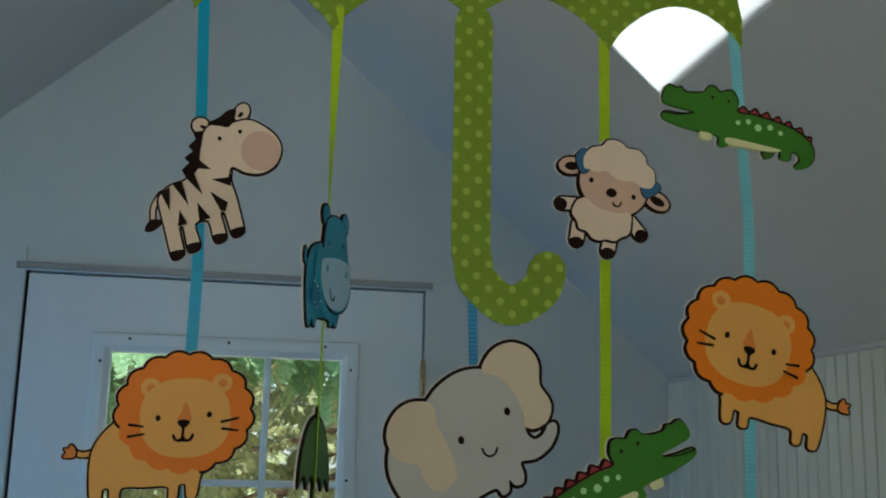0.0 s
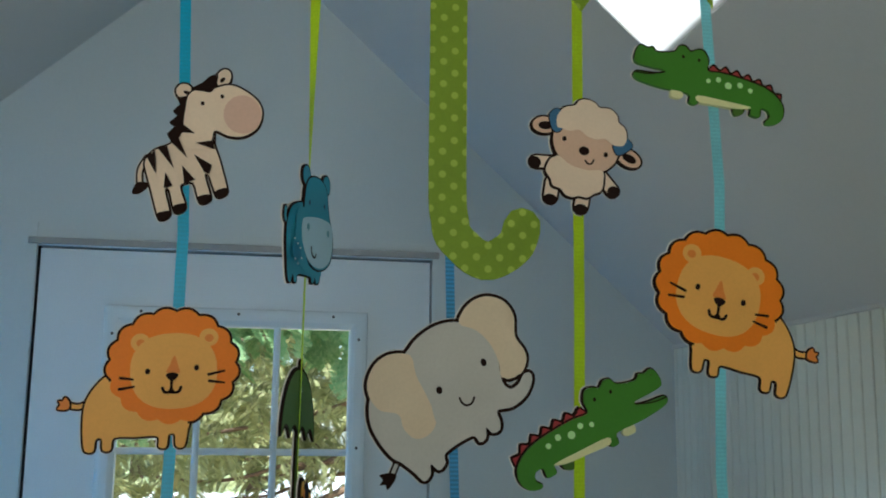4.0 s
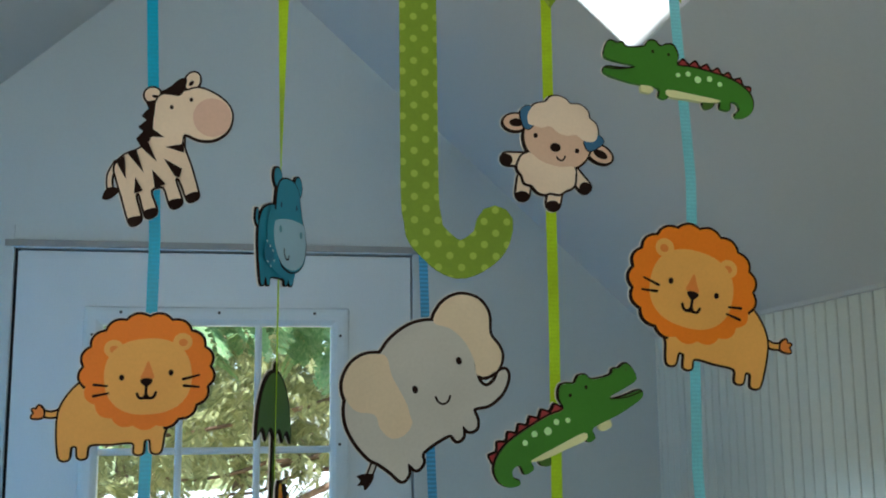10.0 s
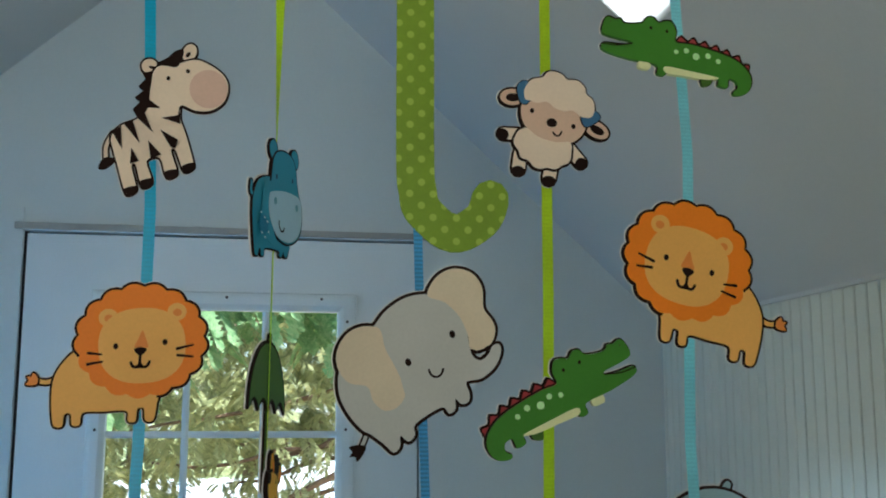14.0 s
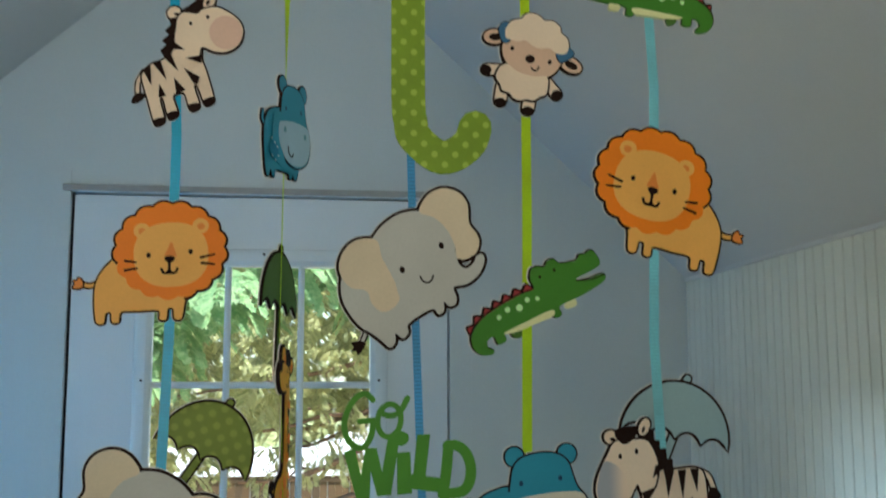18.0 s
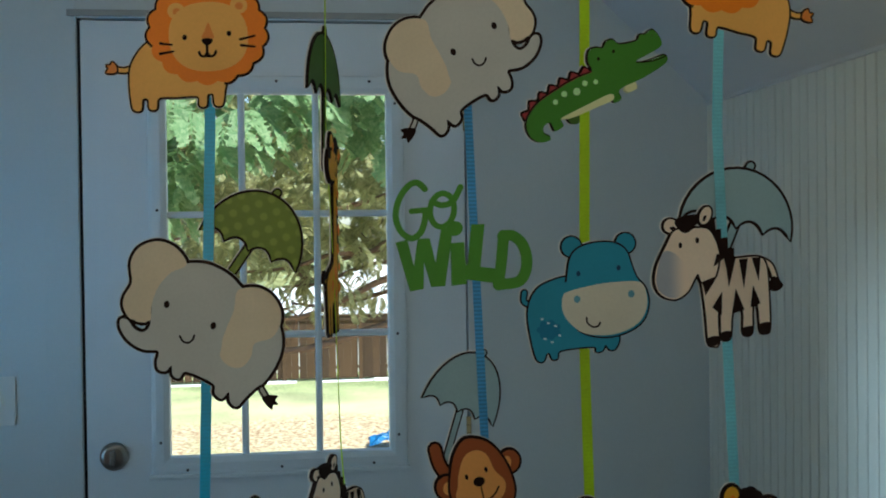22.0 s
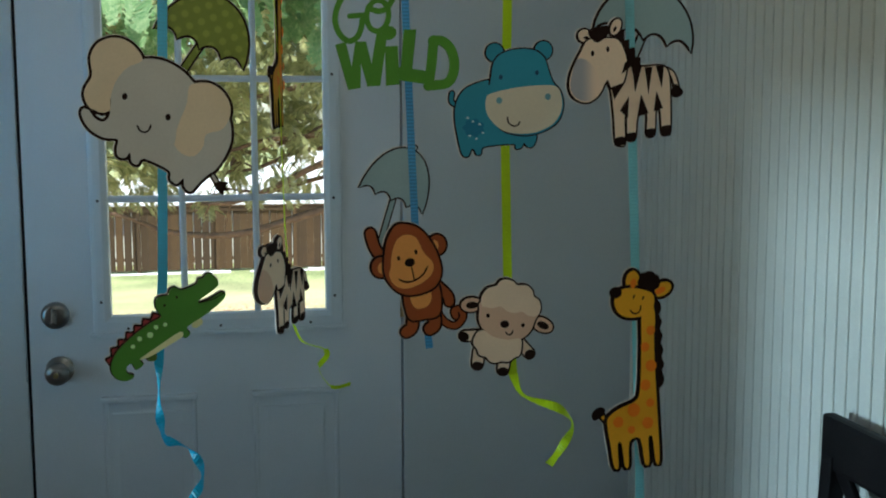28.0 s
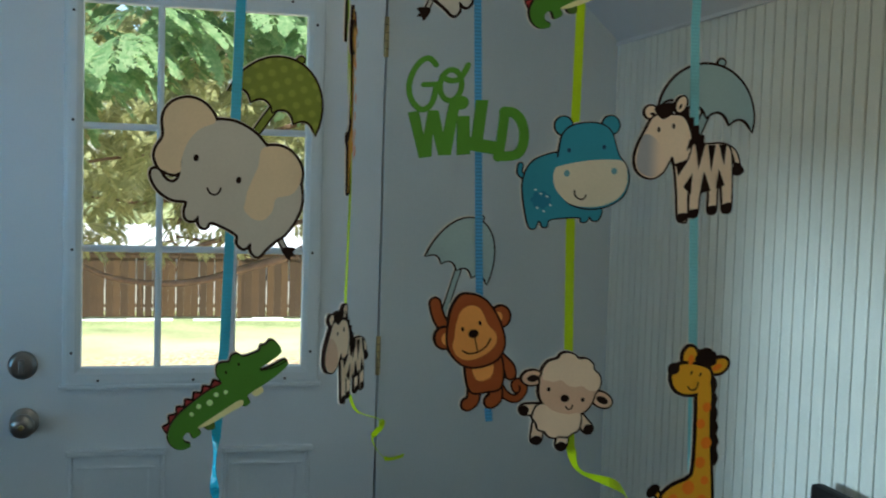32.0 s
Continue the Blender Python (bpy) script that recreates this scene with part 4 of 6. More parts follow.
def crocodile(label, at, scale, rot, flip=False):
    c = Cutout("crocodile_cutout", label, at, scale, rot, flip, category="paper crocodile")
    c.shift = 0.05
    base = [(0.28, 5.75), (0.5, 5.15), (1.0, 4.62), (1.55, 4.2), (2.12, 3.8), (2.72, 3.42), (3.32, 3.08), (4.0, 2.86)]
    for (a, b), (e, f) in zip(base, base[1:]):
        du, dv = e - a, f - b
        d = math.hypot(du, dv)
        apex = ((a + e) / 2 + dv / d * 0.36, (b + f) / 2 - du / d * 0.36)
        c.layer("spike", spline([(a, b), (a * 0.6 + apex[0] * 0.4, b * 0.6 + apex[1] * 0.4), apex, (e * 0.6 + apex[0] * 0.4, f * 0.6 + apex[1] * 0.4), (e, f),
                                 ((a + e) / 2 - dv / d * 0.3, (b + f) / 2 + du / d * 0.3)], 2), MAROON, ink=0.10, label="maroon back spike")
    c.layer("far_leg", spline([(2.6, 5.3), (3.2, 5.1), (3.32, 5.7), (3.0, 5.82), (2.74, 5.7)], 3), GREEN_LEAF, ink=0.06)
    c.layer("far_leg", spline([(5.9, 3.7), (6.45, 3.3), (6.66, 3.66), (6.4, 3.86), (6.1, 3.95)], 3), BUTTER)
    c.layer("body", spline([(4.0, 2.85), (3.76, 2.3), (3.82, 1.68), (4.2, 1.5), (4.62, 1.5), (4.82, 1.12), (5.2, 1.02), (5.58, 1.26), (6.58, 1.02), (6.76, 0.68), (7.08, 0.64),
                            (7.4, 0.38), (7.72, 0.52), (8.06, 1.18), (7.35, 1.70), (6.62, 2.10), (6.66, 2.28), (7.4, 2.1), (8.18, 1.78), (8.42, 1.96), (8.15, 2.35), (7.0, 3.1),
                            (5.62, 3.8), (5.74, 4.3), (5.42, 4.55), (5.2, 4.42), (5.05, 4.08), (3.8, 4.7), (2.32, 5.5), (2.4, 5.95), (1.98, 6.24), (1.84, 6.15), (1.64, 5.78), (1.26, 6.0),
                            (1.3, 6.42), (1.64, 6.58), (1.58, 6.8), (1.0, 6.9), (0.5, 6.6), (0.27, 6.0), (0.48, 5.3), (1.05, 4.6), (2.1, 3.85), (3.2, 3.2)], 3), GREEN, ink=0.055)
    c.layer("belly", spline([(2.24, 5.52), (3.7, 4.74), (5.08, 4.06), (5.22, 4.42), (4.2, 4.9), (3.2, 5.36), (2.6, 5.55)], 3), BUTTER, label="pale yellow belly")
    for u, v, r in ((1.9, 4.62, 0.15), (2.4, 4.16, 0.17), (3.12, 4.0, 0.21), (3.58, 3.52, 0.16), (4.2, 3.42, 0.14)):
        c.mark("spot", oval(u, v, r, n=14), MINT)
    for u, v in ((4.33, 2.12), (5.2, 1.68)):
        c.mark("eye", oval(u, v, 0.085, 0.1, n=12), INK)
    c.mark("nostril", oval(7.42, 0.7, 0.06, n=10), GREEN_LEAF)
    c.mark("mouth", stroke([(8.3, 1.82), (7.5, 2.14), (6.6, 2.26)], 0.07), INK)
    return c.done()


def zebra(label, at, scale, rot):
    """The tilted one, looking back over its shoulder."""
    c = Cutout("zebra_cutout", label, at, scale, rot, False, category="paper zebra")
    c.layer("tail", stroke([(1.2, 5.4), (0.85, 6.1), (0.85, 6.9)], 0.2), CREAM, ink=0.12)
    c.mark("tail_tuft", spline([(0.72, 6.75), (1.28, 6.76), (1.25, 7.02), (0.82, 7.36), (0.45, 7.3)], 3), INK)
    c.layer("body", spline([(2.9, 4.0), (2.4, 4.65), (1.6, 5.0), (1.1, 5.6), (1.2, 6.3), (1.42, 7.1), (1.78, 8.5), (2.0, 8.72), (2.36, 8.5), (2.34, 8.1), (2.13, 7.2), (2.34, 7.1),
                            (2.58, 8.1), (2.76, 8.34), (3.12, 8.15), (3.14, 7.8), (2.9, 6.9), (3.56, 6.72), (3.84, 7.6), (4.05, 7.84), (4.42, 7.65), (4.42, 7.3), (4.15, 6.35), (4.38, 6.32),
                            (4.72, 7.3), (4.92, 7.5), (5.3, 7.28), (5.28, 6.9), (4.92, 5.5), (4.62, 4.6), (4.55, 3.9), (3.5, 3.6)], 3), CREAM, ink=0.13)
    for q in (((1.7, 8.42), (2.38, 8.24), (2.38, 8.56), (2.0, 8.76)), ((2.54, 8.02), (3.14, 7.84), (3.16, 8.18), (2.76, 8.38)),
              ((3.8, 7.5), (4.42, 7.36), (4.45, 7.68), (4.04, 7.88)), ((4.7, 7.2), (5.28, 7.0), (5.34, 7.3), (4.9, 7.54))):
        c.mark("hoof", spline(q, 4), INK)
    c.layer("ear", oval(3.06, 1.76, 0.42, 0.40), CREAM, ink=0.13)
    c.layer("ear", oval(5.12, 0.98, 0.36, 0.50, 25), CREAM, ink=0.13)
    head = c.layer("head", spline([(3.04, 3.7), (3.14, 2.8), (3.25, 2.1), (3.6, 1.74), (4.4, 1.66), (5.4, 1.38), (6.2, 1.66), (6.9, 2.22), (7.15, 2.9), (6.9, 3.7), (6.2, 4.18), (5.4, 4.18), (4.75, 3.9),
                                   (4.5, 4.15), (4.45, 4.5), (3.6, 4.3)], 4), CREAM, ink=0.13)
    c.mark("neck", spline([(3.0, 3.5), (4.45, 3.6), (4.52, 4.4), (4.3, 4.9), (3.3, 4.9), (2.95, 4.3)], 4), CREAM)
    c.mark("muzzle", oval(6.12, 3.0, 1.0, 1.06), PINK_TAN, head, "pinkish tan muzzle")
    c.mark("inner_ear", oval(3.2, 1.86, 0.18, 0.09, 15, 12), INK)
    c.mark("inner_ear", oval(5.06, 1.12, 0.1, 0.18, 40, 12), INK)
    c.layer("mane", [(3.24, 2.05), (2.7, 2.15), (2.86, 2.5), (2.5, 2.88), (2.76, 3.12), (2.32, 3.5), (2.6, 3.72), (2.2, 4.15), (2.45, 4.6), (3.22, 5.36), (2.8, 4.3), (3.0, 4.05), (3.62, 4.08), (3.05, 3.62), (3.1, 2.9)], INK, label="black jagged mane")
    c.layer("forelock", spline([(3.4, 1.66), (4.0, 1.3), (4.4, 0.92), (4.82, 0.86), (4.72, 1.4), (4.46, 1.8), (4.0, 1.76)], 3), INK)
    for q in (((1.18, 5.4), (1.62, 5.08), (1.66, 6.3)), ((1.76, 4.96), (2.2, 4.74), (2.56, 5.98)), ((3.68, 4.62), (4.62, 4.46), (4.64, 4.94)),
              ((3.6, 5.25), (4.52, 5.8), (4.38, 6.28), (4.14, 6.2)), ((3.0, 5.85), (3.68, 6.62), (3.12, 6.82)), ((2.15, 6.25), (2.52, 6.95), (2.08, 7.12))):
        c.mark("stripe", q, INK)
    for u, v in ((4.03, 2.47), (5.05, 2.07)):
        c.mark("eye", oval(u, v, 0.1, 0.12, n=14), INK, head)
    return c.done()


def zebra_standing(label, at, scale, rot, turn=0.0, pivot=(0, 0), muzzle=None):
    c = Cutout("zebra_cutout", label, at, scale, rot, False, turn, pivot, category="paper zebra")
    c.layer("tail", stroke([(5.3, 3.1), (5.85, 3.4), (6.1, 4.1)], 0.2), CREAM, ink=0.12)
    c.mark("tail_tuft", spline([(5.92, 3.95), (6.2, 4.0), (6.46, 4.36), (6.2, 4.6), (5.9, 4.6), (5.78, 4.4)], 3), INK)
    c.layer("body", spline([(2.4, 3.6), (2.52, 4.2), (2.66, 5.5), (2.74, 6.8), (2.95, 7.0), (3.22, 6.9), (3.22, 5.6), (3.36, 5.5), (3.38, 6.6), (3.55, 6.76), (3.8, 6.6), (3.94, 5.5), (4.45, 5.42),
                            (4.44, 6.4), (4.62, 6.6), (4.86, 6.4), (4.92, 5.3), (5.18, 5.2), (5.28, 6.4), (5.5, 6.52), (5.72, 6.3), (5.72, 4.4), (5.62, 3.3), (5.2, 2.98), (4.2, 3.02), (3.6, 2.9), (3.0, 2.9)], 3), CREAM, ink=0.12)
    for a, b in (((2.74, 6.62), (3.22, 7.02)), ((3.36, 6.42), (3.82, 6.82)), ((4.42, 6.24), (4.9, 6.64)), ((5.26, 6.1), (5.74, 6.56))):
        c.mark("hoof", spline([(a[0], a[1]), (b[0], a[1] - 0.05), (b[0], b[1] - 0.1), ((a[0] + b[0]) / 2, b[1]), (a[0], b[1] - 0.08)], 3), INK)
    c.layer("mane", [(2.85, 0.95), (3.22, 1.15), (3.25, 1.65), (3.5, 1.62), (3.5, 2.05), (3.8, 2.02), (3.82, 2.5), (4.1, 2.52), (4.1, 3.05), (3.85, 4.05), (3.6, 2.95), (3.0, 3.5), (2.6, 1.5)], INK, label="black stepped mane")
    c.layer("ear", oval(1.1, 1.4, 0.33, 0.31), CREAM, ink=0.12)
    c.layer("ear", oval(2.76, 0.98, 0.25, 0.42, 25), CREAM, ink=0.12)
    head = c.layer("head", spline([(1.3, 1.62), (0.9, 2.2), (0.38, 3.2), (0.26, 4.0), (0.55, 4.55), (1.2, 4.76), (1.8, 4.42), (2.28, 3.65), (2.5, 4.05), (3.05, 3.9), (3.3, 3.2), (3.3, 2.5), (2.9, 1.66), (2.2, 1.55)], 4), CREAM, ink=0.12)
    c.mark("muzzle", spline([(0.70, 2.58), (1.15, 2.62), (1.6, 3.05), (1.85, 3.65), (1.80, 4.32), (1.2, 4.70), (0.57, 4.50), (0.31, 4.0), (0.42, 3.22)], 4), muzzle or GREY_BLUE, head, "grey muzzle")
    c.mark("inner_ear", oval(1.16, 1.5, 0.14, 0.08, 0, 12), INK)
    c.mark("inner_ear", oval(2.7, 1.1, 0.07, 0.16, 25, 12), INK)
    c.layer("forelock", spline([(1.3, 1.15), (1.8, 0.95), (2.45, 0.95), (2.25, 1.45), (1.76, 1.76), (1.4, 1.5)], 3), INK)
    for q in (((2.48, 4.02), (3.24, 3.76), (2.62, 4.66)), ((2.92, 5.22), (3.42, 4.5), (3.36, 5.62)), ((4.28, 3.05), (4.70, 3.03), (4.47, 4.42)), ((3.6, 2.9), (4.12, 2.98), (3.74, 4.32)),
              ((4.88, 3.0), (5.32, 3.0), (5.19, 4.1)), ((3.84, 5.56), (4.06, 4.4), (4.46, 5.40)), ((4.74, 5.3), (4.90, 4.28), (5.24, 5.14)), ((3.02, 3.36), (3.64, 2.9), (3.2, 2.75))):
        c.mark("stripe", q, INK)
    for u, v in ((1.47, 2.3), (2.28, 2.1)):
        c.mark("eye", oval(u, v, 0.085, 0.14, 0, 14), INK, head)
    return c.done()


def sheep(label, at, scale, rot, bows=False):
    c = Cutout("sheep_cutout", label, at, scale, rot, category="paper sheep")
    for a, b in (((1.5, 4.3), (1.45, 5.0)), ((2.95, 4.5), (2.85, 5.3))):
        leg = c.layer("leg", stroke([a, b], 0.58), CREAM, ink=0.12)
        c.mark("hoof", oval(b[0], b[1] + 0.12, 0.33, 0.25), INK, leg)
    for a, b in (((1.5, 3.45), (0.68, 3.5)), ((3.7, 3.85), (4.25, 4.42))):
        arm = c.layer("arm", stroke([a, b], 0.52), CREAM, ink=0.12)
        c.mark("hoof", oval(b[0] - (0.05 if b[0] < 2 else -0.02), b[1] + 0.05, 0.28, 0.27), INK, arm)
    c.layer("wool_body", spline([(1.5, 3.2), (1.2, 3.55), (1.15, 3.9), (1.38, 4.2), (1.5, 4.5), (1.85, 4.6), (2.1, 4.85), (2.42, 4.92), (2.7, 4.84), (3.1, 4.86), (3.4, 4.65), (3.68, 4.5), (3.78, 4.1), (3.62, 3.5), (2.5, 3.2)], 4), CREAM, ink=0.12)
    for u, v, ru, rv, tw in ((0.95, 1.82, 0.55, 0.37, -6), (4.86, 2.86, 0.6, 0.37, 22)):
        ear = c.layer("ear", oval(u, v, ru, rv, tw), BEIGE, ink=0.12)
        c.mark("inner_ear", oval(u + 0.03, v + 0.02, ru * 0.58, rv * 0.5, tw), INK, ear)
    cap = spline([(1.5, 1.85), (1.46, 1.4), (1.75, 0.95), (2.24, 0.78), (2.45, 0.52), (2.8, 0.45), (3.15, 0.55), (3.38, 0.74), (3.85, 0.74), (4.2, 1.0), (4.28, 1.3), (4.6, 1.55), (4.7, 2.0), (4.55, 2.35),
                  (4.1, 2.38), (3.7, 2.15), (3.3, 2.22), (2.9, 2.14), (2.5, 1.88), (2.1, 1.98), (1.75, 1.92)], 4)
    c.ground(cap, 0.11)
    face = c.layer("face", spline([(1.5, 1.6), (1.38, 2.1), (1.38, 2.6), (1.62, 3.1), (2.2, 3.5), (3.0, 3.68), (3.7, 3.62), (4.2, 3.2), (4.42, 2.6), (4.5, 2.1), (3.0, 1.3)], 4), BEIGE, ink=0.12)
    c.mark("chest", spline([(1.56, 3.16), (2.2, 3.50), (3.0, 3.66), (3.66, 3.60), (3.66, 4.1), (2.6, 4.6), (1.4, 4.0)], 4), CREAM)
    if bows:
        for q in (((1.12, 1.32), (1.5, 1.02), (1.85, 1.5), (1.62, 2.06), (1.3, 2.0)), ((4.1, 2.3), (4.62, 2.0), (5.0, 2.28), (4.72, 2.62), (4.3, 2.8))):
            c.layer("bow", spline(q, 3), BOW_BLUE, None, "blue bow", 0.05)
    c.mark("wool_cap", cap, CREAM)
    for u, v in ((1.85, 2.37), (3.77, 2.87)):
        c.mark("eye", oval(u, v, 0.1, 0.115, n=14), INK, face)
    c.mark("nose", oval(2.77, 2.82, 0.24, 0.2), INK, face)
    c.mark("mouth", stroke([(2.85, 3.25), (2.98, 3.38), (3.15, 3.35), (3.23, 3.18)], 0.08), INK, face)
    return c.done()


def hippo(label, at, scale, rot, turn=0.0, pivot=(0, 0), muzzle=None):
    c = Cutout("hippo_cutout", label, at, scale, rot, False, turn, pivot, squash=0.92, category="paper hippo")
    c.layer("tail", stroke([(0.95, 4.2), (0.6, 3.95), (0.62, 3.5)], 0.2), BLUE, ink=0.10)
    body = c.layer("body", spline([(2.7, 2.75), (2.1, 2.85), (1.3, 3.25), (0.88, 3.95), (0.78, 4.8), (0.96, 6.0), (1.2, 6.9), (1.5, 7.0), (1.66, 6.62), (1.82, 6.62), (1.95, 6.9), (2.18, 6.86), (2.36, 6.46),
                                   (3.9, 6.3), (4.06, 6.56), (4.34, 6.5), (4.5, 6.22), (4.7, 6.46), (5.0, 6.38), (5.14, 5.7), (4.6, 4.2), (3.6, 3.0)], 4), BLUE, ink=0.10)
    for u, v in ((2.85, 1.2), (5.45, 1.02)):
        c.layer("ear", oval(u, v, 0.46, 0.5), BLUE, ink=0.10)
    head = c.layer("head", spline([(2.56, 3.5), (2.66, 2.6), (2.8, 1.75), (3.2, 1.26), (4.0, 1.0), (4.9, 1.02), (5.48, 1.42), (5.75, 2.2), (6.0, 2.8), (6.4, 3.3), (6.57, 4.1), (6.3, 5.0), (5.5, 5.58), (4.5, 5.8),
                                   (3.5, 5.6), (2.85, 5.05), (2.52, 4.3)], 4), BLUE, ink=0.10)
    c.mark("shoulder", spline([(2.2, 3.0), (2.8, 3.2), (2.72, 4.6), (3.4, 5.75), (4.6, 5.92), (5.05, 5.8), (4.9, 6.1), (3.0, 6.2), (1.8, 5.5), (1.7, 3.6)], 4), BLUE)
    muz = c.mark("muzzle", spline([(2.42, 3.72), (2.72, 3.46), (4.0, 3.13), (5.3, 2.98), (6.2, 3.05), (6.48, 3.7), (6.46, 4.4), (6.08, 5.1), (5.3, 5.56), (4.4, 5.72), (3.4, 5.58), (2.7, 5.0), (2.4, 4.4)], 4), muzzle or MUZZLE, head, "pale muzzle")
    for u, v in ((3.17, 2.56), (5.1, 2.28)):
        c.mark("eye", oval(u, v, 0.1, 0.14, n=14), BLUE_DARK, head)
    for u, v in ((3.10, 3.86), (5.71, 3.62)):
        c.mark("nostril", oval(u, v, 0.16, 0.19, n=14), NOSTRIL, muz)
    c.mark("mouth", stroke([(3.55, 4.8), (3.6, 5.08), (3.85, 5.28), (4.1, 5.24), (4.2, 5.05)], 0.085), INK, muz)
    blot = c.mark("blot", oval(1.75, 5.4, 0.48, 0.42, lobes=7, bulge=0.25, n=42), BLUE_SHADE, None, "darker blue printed flower")
    for u, v in ((1.42, 4.85), (1.55, 5.85), (1.9, 6.02), (2.25, 5.68), (2.05, 5.2), (1.7, 5.05)):
        c.mark("glitter", oval(u, v, 0.055, 0.085, 30 + 40 * u, 6), GLITTER, blot)
    return c.done()


def giraffe(label, at, scale, rot, turn=0.0, pivot=(0, 0)):
    c = Cutout("giraffe_cutout", label, at, scale, rot, False, turn, pivot, category="paper giraffe")
    c.layer("tail", stroke([(1.5, 8.1), (1.1, 7.95), (0.85, 7.6)], 0.18), YELLOW, ink=0.16)
    c.layer("tail_tuft", spline([(0.42, 7.62), (0.75, 7.32), (1.1, 7.4), (0.98, 7.75), (0.5, 7.98)], 3), INK)
    c.layer("mane", spline([(3.6, 1.9), (4.05, 1.9), (4.18, 2.3), (4.08, 2.65), (4.22, 3.0), (4.12, 3.35), (4.26, 3.75), (4.16, 4.1), (4.3, 4.5), (4.2, 4.85), (4.34, 5.25), (4.22, 5.6), (4.34, 6.0), (4.2, 6.4), (3.7, 6.5), (3.6, 4.0)], 3), INK, label="black wavy mane")
    body = c.layer("body", spline([(3.1, 2.4), (3.1, 4.0), (3.0, 6.5), (2.72, 7.1), (1.9, 7.42), (1.35, 7.78), (1.2, 8.2), (1.4, 9.5), (1.56, 10.5), (1.8, 10.55), (1.76, 9.35), (1.98, 9.32), (2.14, 10.5), (2.36, 10.5), (2.4, 9.25),
                                   (3.0, 9.12), (3.24, 10.45), (3.5, 10.42), (3.44, 9.15), (3.68, 9.12), (3.84, 10.4), (4.06, 10.36), (3.96, 8.0), (3.8, 5.0), (3.72, 2.2), (3.4, 1.9)], 3), YELLOW, ink=0.22)
    c.layer("ear", oval(2.62, 0.78, 0.36, 0.5, 8), YELLOW, ink=0.2)
    c.layer("ear", oval(4.22, 1.3, 0.52, 0.34, -25), YELLOW, ink=0.2)
    c.layer("forelock", oval(3.5, 0.9, 0.55, 0.5, lobes=7, bulge=0.12, n=56), INK)
    head = c.layer("head", spline([(1.8, 1.35), (1.62, 1.8), (1.8, 2.35), (2.3, 2.66), (3.1, 2.64), (3.68, 2.3), (3.74, 1.6), (3.3, 1.3), (2.6, 1.15), (2.1, 1.18)], 4), YELLOW, ink=0.2)
    c.mark("neck", spline([(3.14, 2.3), (3.72, 2.1), (3.76, 3.4), (3.14, 3.4)], 3), YELLOW)
    c.mark("inner_ear", oval(2.64, 0.92, 0.16, 0.26, 8, 14), ORANGE)
    c.mark("inner_ear", oval(4.1, 1.36, 0.3, 0.15, -25, 14), ORANGE)
    c.mark("nose", oval(1.68, 1.34, 0.34, 0.3, -10), INK, head)
    for u, v, r in ((3.56, 3.4, 0.24), (3.24, 4.25, 0.24), (3.56, 5.25, 0.30), (3.24, 6.25, 0.28), (3.5, 7.2, 0.22), (2.6, 7.52, 0.34), (1.75, 8.1, 0.28), (3.35, 8.25, 0.3), (2.45, 8.55, 0.2)):
        c.mark("spot", oval(u, v, r, r * 1.05, n=16), ORANGE, None)
    for u, v in ((2.63, 1.58), (3.12, 1.68)):
        c.mark("eye", oval(u, v, 0.05, 0.12, 20, 10), INK, head)
    c.mark("mouth", stroke([(2.44, 2.28), (2.58, 2.44), (2.82, 2.44), (2.97, 2.25), (2.98, 2.08)], 0.07), INK, head)
    return c.done()


